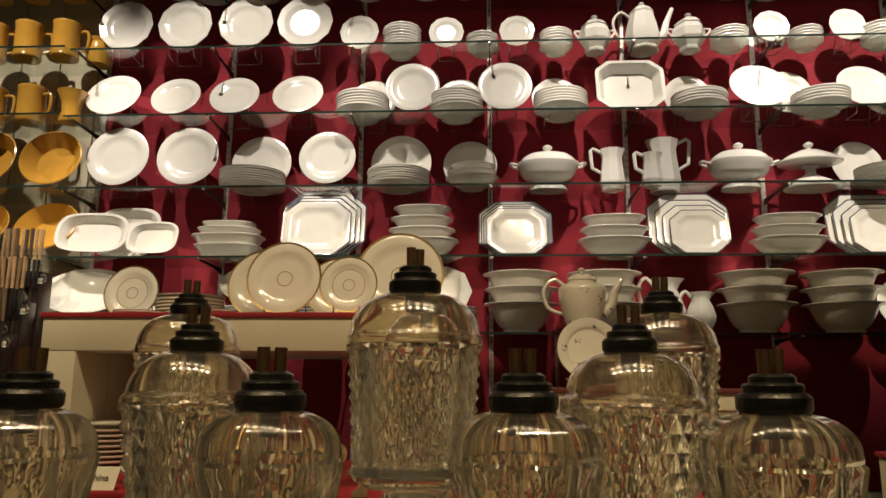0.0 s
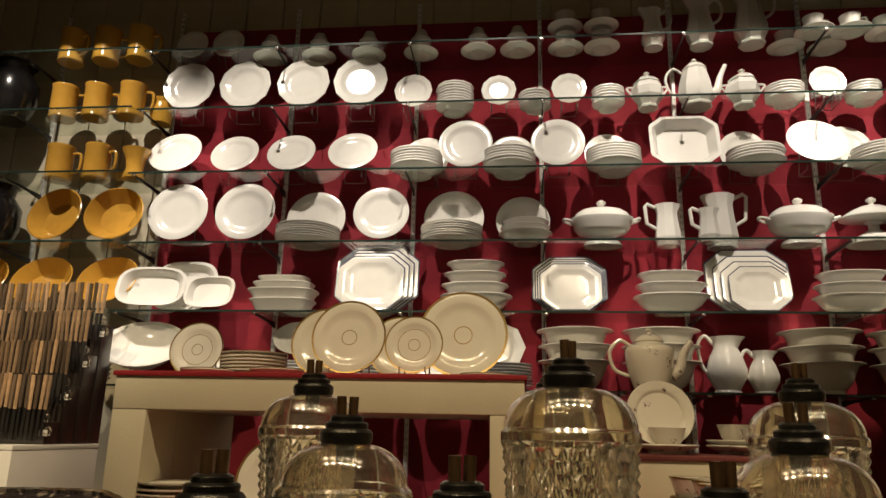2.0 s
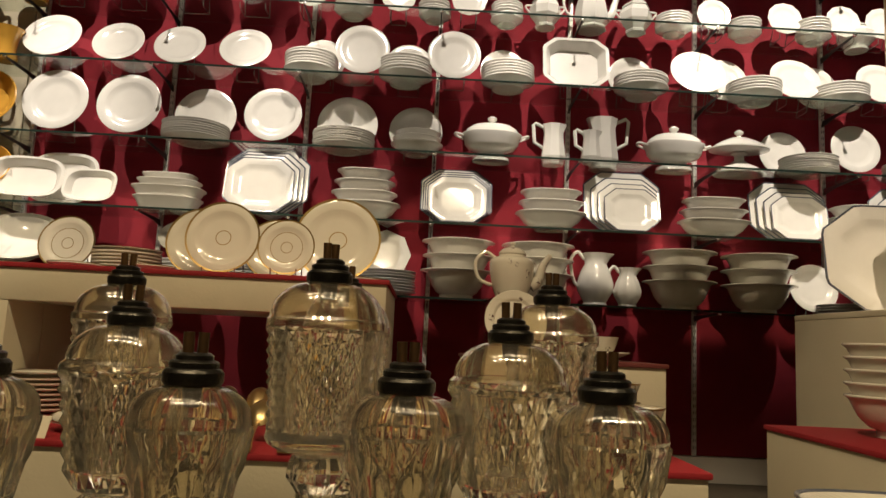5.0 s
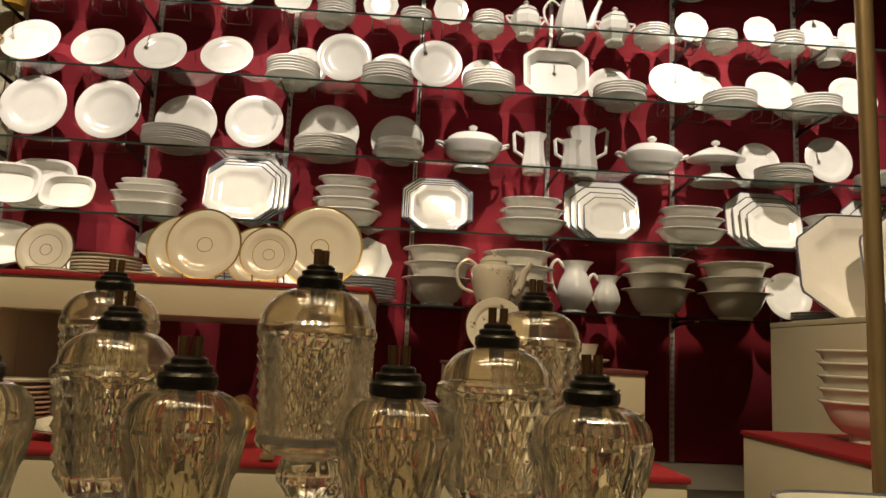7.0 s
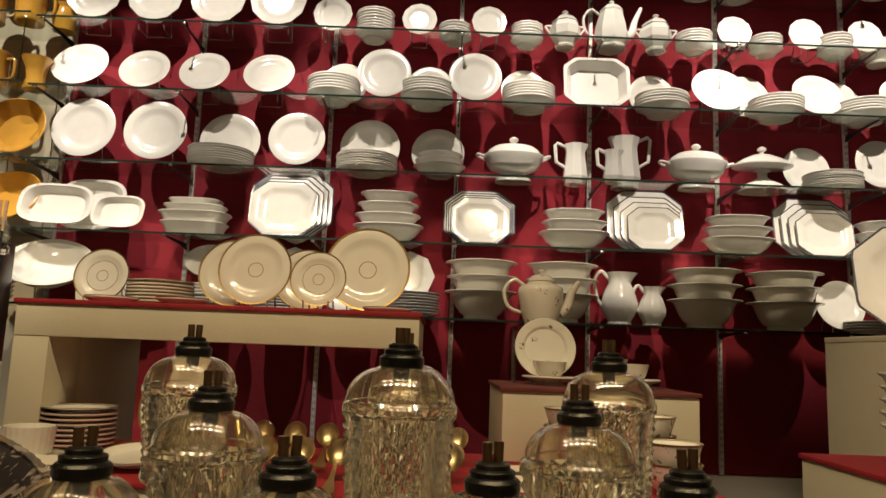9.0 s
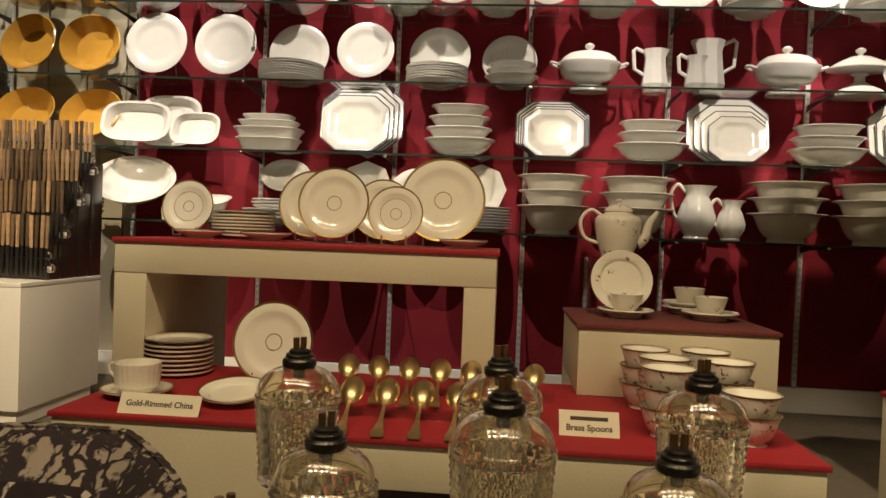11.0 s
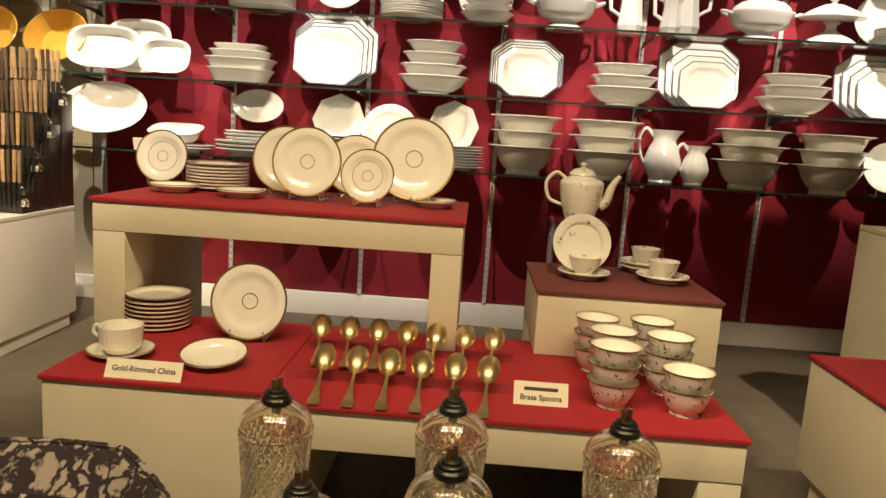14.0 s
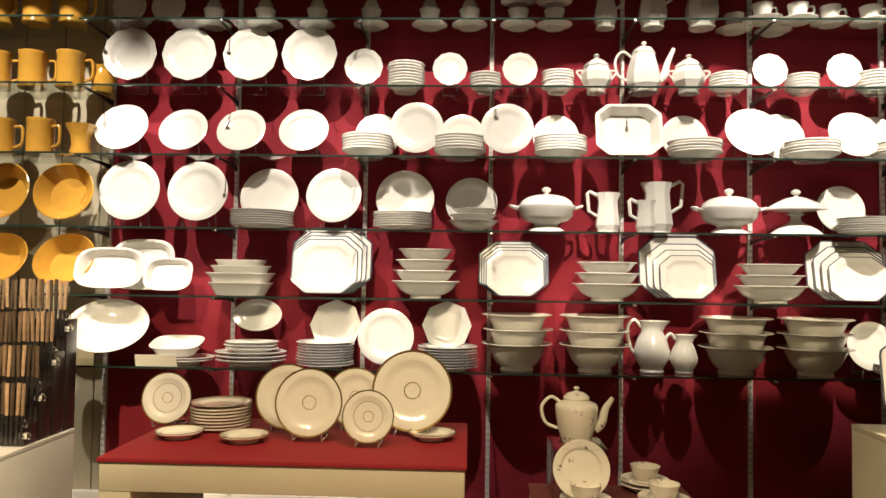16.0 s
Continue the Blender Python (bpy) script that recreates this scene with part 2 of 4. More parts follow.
def cut_corner(chamfer):
    """A rectangle with its corners cut off, by the share of the half side that is left straight."""
    def f(a):
        c, s = abs(math.cos(a)), abs(math.sin(a))
        r = min(1 / max(c, 1e-6), 1 / max(s, 1e-6), (1 + chamfer) / (c + s))
        return r * math.cos(a), r * math.sin(a)
    return f


def scallop(k, depth):
    def f(a):
        r = 1 - depth * (0.5 - 0.5 * math.cos(k * a))
        return r * math.cos(a), r * math.sin(a)
    return f


def loft(profile, n=40, out=circle, sx=1.0, sy=1.0, bm=None, warp=None):
    """Rings (radius, height) joined from the first to the last; a radius of 0 closes it."""
    bm = bm or bmesh.new()
    rings = []
    for r, z in profile:
        if r <= 1e-6:
            rings.append([bm.verts.new((0, 0, z))])
            continue
        ring = []
        for i in range(n):
            a = 2 * math.pi * i / n
            x, y = out(a)
            k = warp(a, z, r) if warp else 1.0
            ring.append(bm.verts.new((x * r * sx * k, y * r * sy * k, z)))
        rings.append(ring)
    for p, q in zip(rings, rings[1:]):
        for i in range(n):
            j = (i + 1) % n
            if len(p) == 1 and len(q) == 1:
                continue
            if len(p) == 1:
                bm.faces.new((p[0], q[j], q[i]))
            elif len(q) == 1:
                bm.faces.new((p[i], p[j], q[0]))
            else:
                bm.faces.new((p[i], p[j], q[j], q[i]))
    return bm


def ring_band(r0, r1, z0, z1, thick, n=40, out=circle, sx=1.0, sy=1.0):
    return loft([(r0, z0), (r1, z1), (r1, z1 + thick), (r0, z0 + thick), (r0, z0)], n, out, sx, sy)


def tube(points, radii, n=10, flat=1.0, bm=None):
    """A swept tube through points; radii one number or one for each point."""
    bm = bm or bmesh.new()
    pts = [Vector(p) for p in points]
    if not isinstance(radii, (list, tuple)):
        radii = [radii] * len(pts)
    rings, side = [], None
    for i, p in enumerate(pts):
        d = (pts[min(i + 1, len(pts) - 1)] - pts[max(i - 1, 0)]).normalized()
        if side is None:
            side = d.orthogonal().normalized()
        side = (side - d * side.dot(d)).normalized()
        up = d.cross(side)
        rings.append([bm.verts.new(p + (side * math.cos(a) + up * math.sin(a) * flat) * radii[i]) for a in (2 * math.pi * k / n for k in range(n))])
    for p, q in zip(rings, rings[1:]):
        for i in range(n):
            bm.faces.new((p[i], p[(i + 1) % n], q[(i + 1) % n], q[i]))
    bm.faces.new(rings[0][::-1])
    bm.faces.new(rings[-1])
    return bm


def bend(points, steps=6):
    """A smooth line through the points."""
    p = [Vector(q) for q in points]
    p = [2 * p[0] - p[1]] + p + [2 * p[-1] - p[-2]]
    line = []
    for a, b, c, d in zip(p, p[1:], p[2:], p[3:]):
        for k in range(steps):
            t = k / steps
            line.append(0.5 * (2 * b + (c - a) * t + (2 * a - 5 * b + 4 * c - d) * t * t + (3 * b - a - 3 * c + d) * t ** 3))
    return line + [p[-2]]


def box(x0, x1, y0, y1, z0, z1, bevel=0.0, bm=None):
    own = bm is None
    bm = bm or bmesh.new()
    v = [bm.verts.new((x, y, z)) for x in (x0, x1) for y in (y0, y1) for z in (z0, z1)]
    f = [bm.faces.new([v[i] for i in q]) for q in ((0, 1, 3, 2), (4, 6, 7, 5), (0, 4, 5, 1), (2, 3, 7, 6), (0, 2, 6, 4), (1, 5, 7, 3))]
    if bevel and own:
        bmesh.ops.recalc_face_normals(bm, faces=bm.faces)
        bmesh.ops.bevel(bm, geom=bm.edges[:], offset=bevel, segments=2, affect="EDGES", profile=0.6)
    return bm


MADE = {}


def place(key, build, m, label, category, group=""):
    """One thing of a kind: built the first time, copied after that."""
    if key in MADE:
        ob = copy_thing(MADE[key], m)
    else:
        ob = MADE[key] = build()
        ob.matrix_basis = m
    return tagged(ob, label, category, group)


def empty(name):
    return new(name)


# ---- the setting ----
tagged(link_mesh("floor", box(-4.0, 4.2, -3.2, 3.6, -0.1, 0.0), FLOOR, smooth=False), "dark brown-grey carpeted floor", "floor", kind="structure")
tagged(link_mesh("ceiling", box(-4.0, 4.2, -3.2, 3.6, 3.6, 3.7), DARKROOM, smooth=False), "dark painted ceiling", "ceiling", kind="structure")
# wall_south stays out of view: cream and close to bounce fill light
for nm, b in (("wall_west", (-4.1, -4.0, -3.2, 3.6)), ("wall_east", (4.2, 4.3, -3.2, 3.6)), ("wall_south", (-4.0, 4.2, -2.0, -1.9))):
    tagged(link_mesh(nm, box(*b, 0, 3.6), BEAD if nm == "wall_south" else DARKROOM, smooth=False), "unseen plain cream wall added to bounce fill light" if nm == "wall_south" else "plain dark painted wall", "wall", kind="structure")
wall = tagged(link_mesh("wall_north", box(-4.0, 4.2, 3.45, 3.6, 0, 3.6), BEAD, smooth=False), "cream painted board wall behind the shelves", "wall", kind="structure")
# unseen header, added to cut the track light off above the shelves
tagged(link_mesh("soffit", box(-4.0, 4.2, 2.48, 2.56, 2.93, 3.6), DARKROOM, smooth=False), "unseen dark header added to screen the spotlights", "trim", kind="structure")
board = None
for i in range(40):
    bx = -3.98 + i * 0.203
    if board is None:
        board = part("plank", box(0, 0.197, 0, 0.026, 0, 3.58, 0.005), BEAD, wall)
        ob = board
    else:
        ob = new("plank", board.data)
        ob.parent = wall
    ob.location = (bx, 3.425, 0.005)
tagged(link_mesh("baseboard", box(-4.0, 4.2, 3.385, 3.42, 0, 0.115, 0.004), WHITEPL), "white painted baseboard along the wall", "baseboard", kind="structure")
# crimson fabric panels between the standards
POSTS = (-0.836, -0.193, 0.422, 1.058, 1.673, 2.30, 2.93)
edges = (-1.485,) + POSTS
for a, b in zip(edges, edges[1:]):
    tagged(link_mesh("fabric_panel", box(a + 0.002, b - 0.002, 3.395, 3.424, 0.12, 2.645, 0.004), PANELRED), "crimson fabric-covered wall panel", "wall panel", "wall panels", "structure")
SHELVES = (2.372, 2.062, 1.740, 1.404, 1.093, 0.768)


def standard():
    bm = box(-0.0095, 0.0095, 3.378, 3.394, 0.12, 2.75)
    ob = link_mesh("shelf_standard", bm, STEEL, smooth=False)
    slots = bmesh.new()
    for k in range(84):
        for sx in (-0.004, 0.004):
            box(sx - 0.0009, sx + 0.0009, 3.3765, 3.3785, 0.15 + k * 0.031, 0.165 + k * 0.031, bm=slots)
    part("perforation", slots, BLACKIRON, ob, "dark slots", smooth=False)
    return ob


def bracket():
    bm = bmesh.new()
    pts = [(0, 0), (-0.29, 0), (-0.29, -0.008), (-0.12, -0.014), (0, -0.03)]
    a = [bm.verts.new((-0.0025, y, z)) for y, z in pts]
    b = [bm.verts.new((0.0025, y, z)) for y, z in pts]
    bm.faces.new(a)
    bm.faces.new(b[::-1])
    for i in range(5):
        j = (i + 1) % 5
        bm.faces.new((a[i], b[i], b[j], a[j]))
    ob = link_mesh("shelf_bracket", bm, BLACKIRON, smooth=False)
    part("clip", box(-0.008, 0.008, -0.300, -0.288, -0.009, 0.0005, 0.0015), CHROME, ob, "small bright metal clip")
    return ob


for px in (-2.12, -1.47) + POSTS:
    place("standard", standard, pose(px, 0, 0), "slotted grey metal shelf standard on the wall", "shelf standard", "shelf standards")
    for z in SHELVES:
        if px < -1.4 and z < 1.0:
            continue
        place("bracket", bracket, pose(px, 3.39, z - 0.0105), "dark steel shelf bracket under a glass shelf", "shelf bracket", "shelf brackets")


def glass_shelf(x0, x1, y0, y1, z, name="glass_shelf"):
    ob = link_mesh(name, box(x0, x1, y0 + 0.002, y1, z - 0.009, z), SHELF, smooth=False)
    e = part("edge", box(x0, x1, y0, y0 + 0.002, z - 0.009, z), EDGE, ob, "polished dark green glass edge", smooth=False)
    ob.visible_shadow = e.visible_shadow = False
    return ob


for z in SHELVES:
    tagged(glass_shelf(-1.50 if z > 1.0 else -1.66, 2.95, 3.095, 3.375, z), "long clear glass wall shelf holding white china", "shelf", "glass shelves")
    if z > 1.0:
        tagged(glass_shelf(-2.75, -1.505, 3.06, 3.375, z), "clear glass wall shelf holding yellow pottery", "shelf", "glass shelves")


# ---- china ----
PLATE = ((0, 0.03), (0.52, 0.03), (0.54, 0.0), (0.59, 0.0), (0.60, 0.03), (0.68, 0.055), (0.97, 0.115), (1.0, 0.126), (1.003, 0.14), (0.985, 0.15), (0.77, 0.118), (0.735, 0.112), (0.66, 0.062), (0.5, 0.05), (0, 0.05))


def plate(r, out=circle, mat=IRON, rim=None, ring=None, n=48, sx=1.0, sy=1.0, deep=1.0, name="plate", band=0.955):
    ob = link_mesh(name, loft([(a * r, z * r * deep) for a, z in PLATE], n, out, sx, sy), mat)
    if rim:
        part("rim_band", ring_band(r * band, r * 1.004, r * 0.139 * deep, r * 0.147 * deep, r * 0.012 * deep, n, out, sx, sy), rim, ob, "dark gilt rim line" if rim is GOLD else "slate-blue rim line")
    if ring:
        for rr in (0.19, 0.55):
            if rr < ring:
                part("inner_ring", ring_band(r * rr, r * (rr + 0.022), r * 0.0515 * deep, r * 0.0515 * deep, r * 0.004, n, out, sx, sy), GOLD, ob, "thin gilt line")
    return ob


BOWL = ((0, 0.10), (0.36, 0.10), (0.40, 0.0), (0.46, 0.0), (0.44, 0.11), (0.58, 0.16), (0.76, 0.32), (0.87, 0.51), (0.915, 0.60), (1.0, 0.655), (1.005, 0.675), (0.99, 0.69), (0.885, 0.63), (0.84, 0.51), (0.72, 0.34), (0.54, 0.2), (0, 0.16))


def bowl(r, h=0.69, out=circle, mat=IRON, sx=1.0, sy=1.0, n=48, name="bowl", rim=None):
    ob = link_mesh(name, loft([(a * r, z * r * h / 0.69) for a, z in BOWL], n, out, sx, sy), mat)
    if rim:
        part("rim_band", ring_band(r * 0.96, r * 1.004, r * h * 0.965, r * h * 0.985, r * 0.02, n, out, sx, sy), rim, ob, "dark rim line")
    return ob


WASH = ((0, 0.10), (0.38, 0.10), (0.42, 0.0), (0.48, 0.0), (0.46, 0.10), (0.56, 0.16), (0.68, 0.31), (0.76, 0.48), (0.815, 0.60), (0.86, 0.635), (1.0, 0.665), (1.006, 0.68), (0.995, 0.69), (0.86, 0.665), (0.79, 0.61), (0.73, 0.48), (0.65, 0.33), (0.5, 0.2), (0, 0.16))


def wash_bowl(r):
    return link_mesh("bowl", loft([(a * r, z * r * 1.12) for a, z in WASH], 48), CREAM)


def wire_stand(w, h):
    bm = bmesh.new()
    for s in (-1, 1):
        x = s * w * 0.22
        tube([(x, -0.05, 0.028), (x, -0.045, 0.004), (x, 0.05, 0.004), (x, 0.02, h)], 0.0022, 6, bm=bm)
    tube([(-w * 0.22, 0.05, 0.004), (w * 0.22, 0.05, 0.004)], 0.0022, 6, bm=bm)
    return link_mesh("plate_stand", bm, WIRE)


def on_stand(kind, x, y, z, r, tilt, label, group="", lift=0.022, turn=0.0, half=None, **k):
    """A plate leaning in a wire stand on a support of height z."""
    half = half or r * k.get("sy", 1.0)
    cz = z + lift + half * math.cos(radians(tilt))
    key = ("plate", kind, round(r, 3), tuple(sorted((a, str(b)) for a, b in k.items())))
    m = pose(x, y, cz, 90 - tilt, 0, turn)
    ob = place(key, lambda: plate(r, **k), m, label, "plate", group)
    place(("stand", round(r, 2)), lambda: wire_stand(2 * r, r * 0.9), pose(x, y + 0.015 + half * math.sin(radians(tilt)) * 0.1, z, 0, 0, turn), "small wire plate stand on the shelf", "plate stand", "plate stands")
    return ob


def pile(kind, x, y, z, r, count, step, label, group, build=None, shrink=1.0, **k):
    """Plates or bowls standing in one another."""
    for i in range(count):
        rr = r * shrink ** i
        key = ("pile", kind, round(rr, 3), tuple(sorted((a, str(b)) for a, b in k.items())))
        make = (lambda rr=rr: build(rr, **k)) if build else (lambda rr=rr: plate(rr, **k))
        place(key, make, pose(x + random.uniform(-0.003, 0.003), y + random.uniform(-0.003, 0.003), z + i * step, 0, 0, random.uniform(-4, 4)), label, "bowl" if build else "plate", group)


S0, S1, S2, S3, S4, S5 = (z + 0.001 for z in SHELVES)
YS = 3.245
oct12 = polygon(12)


# ---- vessels ----
def cup_profile(r, h):
    return [(0, h * 0.08), (r * 0.48, h * 0.08), (r * 0.5, 0), (r * 0.58, 0), (r * 0.56, h * 0.1), (r * 0.78, h * 0.35), (r * 0.9, h * 0.7), (r, h), (r * 0.97, h * 1.005), (r * 0.86, h * 0.7), (r * 0.72, h * 0.36), (r * 0.4, h * 0.15), (0, h * 0.14)]


def cup(r, h, mat=IRON, handle=False, out=circle):
    ob = link_mesh("cup", loft(cup_profile(r, h), 32, out), mat)
    if handle:
        part("handle", tube(bend([(r * 0.85, 0, h * 0.82), (r * 1.45, 0, h * 0.88), (r * 1.5, 0, h * 0.5), (r * 0.72, 0, h * 0.28)]), r * 0.11, 8), mat, ob)
    return ob


def tureen():
    t = empty("tureen")
    o = rounded(2.4)
    part("body", loft([(0, 0.012), (0.07, 0.012), (0.078, 0), (0.085, 0), (0.08, 0.015), (0.052, 0.033), (0.062, 0.043), (0.102, 0.056), (0.122, 0.078), (0.128, 0.104), (0.139, 0.118), (0.139, 0.124), (0.115, 0.118), (0.09, 0.08), (0, 0.06)], 48, o, 1.0, 0.72), IRON, t)
    lid = part("lid", loft([(0.128, 0.121), (0.131, 0.127), (0.124, 0.132), (0.118, 0.145), (0.094, 0.164), (0.055, 0.176), (0.022, 0.18), (0, 0.18)], 48, o, 1.0, 0.72), IRON, t)
    part("finial", loft([(0.013, 0.175), (0.009, 0.186), (0.02, 0.196), (0.022, 0.205), (0.012, 0.214), (0, 0.216)], 20), IRON, lid)
    for s in (-1, 1):
        part("handle", tube(bend([(s * 0.128, -0.03, 0.112), (s * 0.163, -0.018, 0.125), (s * 0.165, 0.018, 0.125), (s * 0.128, 0.03, 0.112)]), 0.006, 8), IRON, t)
    return t


def compote():
    t = empty("covered_dish")
    o = rounded(2.3)
    part("lid", loft([(0.02, 0.095), (0.03, 0.108), (0.135, 0.118), (0.135, 0.124), (0.10, 0.148), (0.05, 0.172), (0.02, 0.18), (0, 0.18)], 48, o, 1.0, 0.72), IRON, t)
    part("body", loft([(0, 0.01), (0.115, 0.0), (0.12, 0.004), (0.09, 0.03), (0.04, 0.056), (0.022, 0.07), (0.022, 0.09), (0.04, 0.099), (0, 0.099)], 48, o, 1.0, 0.72), IRON, t)
    part("finial", loft([(0.012, 0.178), (0.009, 0.188), (0.02, 0.197), (0.021, 0.205), (0.01, 0.214), (0, 0.216)], 20), IRON, t)
    return t


def angular_jug(h, r):
    """Eight-sided jug with a squared handle."""
    t = empty("jug")
    def lip(a, z, q):
        return 1 + 0.22 * max(0, math.cos(a - math.pi)) ** 6 * max(0, (z / h - 0.78) / 0.22)
    part("body", loft([(0, 0.006), (r * 0.86, 0), (r * 0.9, 0.008), (r * 0.84, h * 0.06), (r, h * 0.2), (r * 0.82, h * 0.62), (r * 0.78, h * 0.8), (r * 0.94, h), (r * 0.88, h), (r * 0.7, h * 0.8), (r * 0.7, h * 0.3), (0, h * 0.2)], 48, polygon(8, math.pi / 8), 1, 0.9, warp=lip), IRON, t, sharp=22)
    part("handle", tube([(r * 0.75, 0, h * 0.93), (r * 1.45, 0, h * 1.03), (r * 1.62, 0, h * 0.98), (r * 1.5, 0, h * 0.55), (r * 0.8, 0, h * 0.42)], 0.0085, 8), IRON, t)
    return t


def round_jug(h, r, ribs=0):
    t = empty("jug")
    def lip(a, z, q):
        k = 1 + 0.4 * max(0, math.cos(a)) ** 5 * max(0, (z / h - 0.78) / 0.22)
        return k * (1 + (0.025 * math.cos(ribs * a) if ribs else 0))
    part("body", loft([(0, 0.006), (r * 0.62, 0), (r * 0.68, 0.006), (r * 0.6, h * 0.07), (r * 0.95, h * 0.28), (r, h * 0.42), (r * 0.8, h * 0.65), (r * 0.58, h * 0.8), (r * 0.64, h * 0.92), (r * 0.74, h), (r * 0.69, h), (r * 0.52, h * 0.8), (r * 0.74, h * 0.63), (r * 0.9, h * 0.4), (0, h * 0.1)], 48, circle, warp=lip), IRON, t)
    part("handle", tube(bend([(-r * 0.6, 0, h * 0.88), (-r * 1.0, 0, h * 1.02), (-r * 1.35, 0, h * 0.85), (-r * 1.2, 0, h * 0.5), (-r * 0.93, 0, h * 0.36)]), 0.0075, 8), IRON, t)
    return t


POTS = {
    "round": ((0, 0.03), (0.64, 0), (0.68, 0.03), (0.70, 0.07), (0.86, 0.24), (0.96, 0.45), (1.0, 0.60), (0.985, 0.66), (0.90, 0.70), (0.72, 0.725), (0.60, 0.75), (0.57, 0.775), (0, 0.76)),
    "tall": ((0, 0.03), (0.78, 0), (0.86, 0.02), (0.84, 0.05), (0.74, 0.08), (0.94, 0.16), (1.0, 0.27), (0.92, 0.45), (0.76, 0.64), (0.66, 0.74), (0.70, 0.775), (0, 0.76)),
}


def teapot(h, r, mat, shape="round", sides=0, spout_h=0.9):
    t = empty("teapot")
    o = polygon(sides) if sides else circle
    part("body", loft([(a * r, b * h) for a, b in POTS[shape]], 48, o), mat, t, sharp=24 if sides else 40)
    lid = part("lid", loft([(r * 0.58, h * 0.77), (r * 0.62, h * 0.785), (r * 0.58, h * 0.82), (r * 0.42, h * 0.875), (r * 0.16, h * 0.905), (0, h * 0.905)], 40, o), mat, t)
    part("finial", loft([(r * 0.1, h * 0.9), (r * 0.07, h * 0.93), (r * 0.16, h * 0.96), (r * 0.1, h * 0.99), (0, h)], 16), mat, lid)
    part("spout", tube(bend([(r * 0.82, 0, h * 0.26), (r * 1.16, 0, h * 0.36), (r * 1.36, 0, h * 0.6), (r * 1.7, 0, h * spout_h)]), [0.3 * r - 0.0105 * r * i for i in range(19)], 12), mat, t)
    part("handle", tube(bend([(-r * 0.72, 0, h * 0.70), (-r * 1.2, 0, h * 0.8), (-r * 1.62, 0, h * 0.62), (-r * 1.45, 0, h * 0.35), (-r * 0.86, 0, h * 0.24)]), r * 0.08, 8), mat, t)
    return t


def tall_jug(h, r):
    """Panelled jug with a low belly, a pouring lip and a C-shaped handle."""
    t = empty("jug")
    def lip(a, z, q):
        return 1 + 0.5 * max(0, math.cos(a - math.pi)) ** 5 * max(0, (z / h - 0.74) / 0.26)
    bm = loft([(0, 0.006), (r * 0.78, 0), (r * 0.82, 0.008), (r * 0.72, h * 0.06), (r * 0.98, h * 0.2), (r, h * 0.32), (r * 0.78, h * 0.6), (r * 0.68, h * 0.78), (r * 0.74, h * 0.9), (r * 0.84, h), (r * 0.78, h), (r * 0.62, h * 0.8), (r * 0.72, h * 0.55), (0, h * 0.2)], 48, polygon(8, math.pi / 8), warp=lip)
    for v in bm.verts:
        if v.co.z > h * 0.7 and v.co.x < -r * 0.5:
            v.co.z += (-v.co.x / r - 0.5) * (v.co.z / h - 0.7) * h * 0.35
    part("body", bm, IRON, t, sharp=22)
    part("handle", tube(bend([(r * 0.66, 0, h * 0.9), (r * 1.15, 0, h * 1.0), (r * 1.55, 0, h * 0.84), (r * 1.42, 0, h * 0.6), (r * 0.8, 0, h * 0.46)]), 0.0075, 8), IRON, t)
    return t


def sugar_bowl(h, r, sides=8):
    t = empty("sugar_bowl")
    o = polygon(sides)
    part("body", loft([(0, 0.006), (r * 0.6, 0), (r * 0.64, 0.008), (r * 0.55, h * 0.08), (r * 0.95, h * 0.3), (r, h * 0.5), (r * 0.78, h * 0.66), (0, h * 0.66)], 48, o), IRON, t, sharp=22)
    lid = part("lid", loft([(r * 0.84, h * 0.66), (r * 0.84, h * 0.68), (r * 0.6, h * 0.78), (r * 0.25, h * 0.87), (0, h * 0.88)], 48, o), IRON, t, sharp=22)
    part("finial", loft([(r * 0.12, h * 0.87), (r * 0.1, h * 0.91), (r * 0.2, h * 0.95), (r * 0.1, h * 0.99), (0, h)], 14), IRON, lid)
    for s in (-1, 1):
        part("handle", tube(bend([(s * r * 0.85, 0, h * 0.58), (s * r * 1.25, 0, h * 0.55), (s * r * 0.92, 0, h * 0.36)]), 0.005, 8), IRON, t)
    return t


def deep_dish(hx, hy, depth, chamfer=0.5, out=None, mat=IRON):
    """An open rectangular dish with cut corners and thick sides."""
    o = out or cut_corner(chamfer)
    return link_mesh("serving_dish", loft([(0, 0.0), (0.74, 0), (0.78, 0.006), (0.92, depth * 0.75), (1.0, depth * 0.94), (1.0, depth), (0.9, depth * 0.98), (0.82, depth * 0.75), (0.72, 0.016), (0, 0.012)], 64, o, hx, hy), mat, sharp=26)


# ---- row of cups and jugs on the top shelf ----
for x in (-1.33, -1.14):
    on_stand("small", x, YS, S0, 0.082, 8, "small white ironstone plate standing upright on a glass shelf", "top shelf plates")
for x in (-0.92, -0.67, -0.42, -0.16, 0.12, 0.31):
    place("saucer", lambda: plate(0.084, deep=1.5, name="saucer"), pose(x, YS, S0), "white ironstone saucer on the top glass shelf", "saucer", "top shelf saucers")
    place("teabowl", lambda: cup(0.05, 0.075), pose(x, YS, S0 + 0.012), "white handleless tea bowl in a saucer", "cup", "top shelf cups")
    place("teabowl_top", lambda: cup(0.042, 0.05), pose(x, YS, S0 + 0.086, 180, 0, 0) @ pose(0, 0, -0.05), "white handleless tea bowl turned over on another", "cup", "top shelf cups")
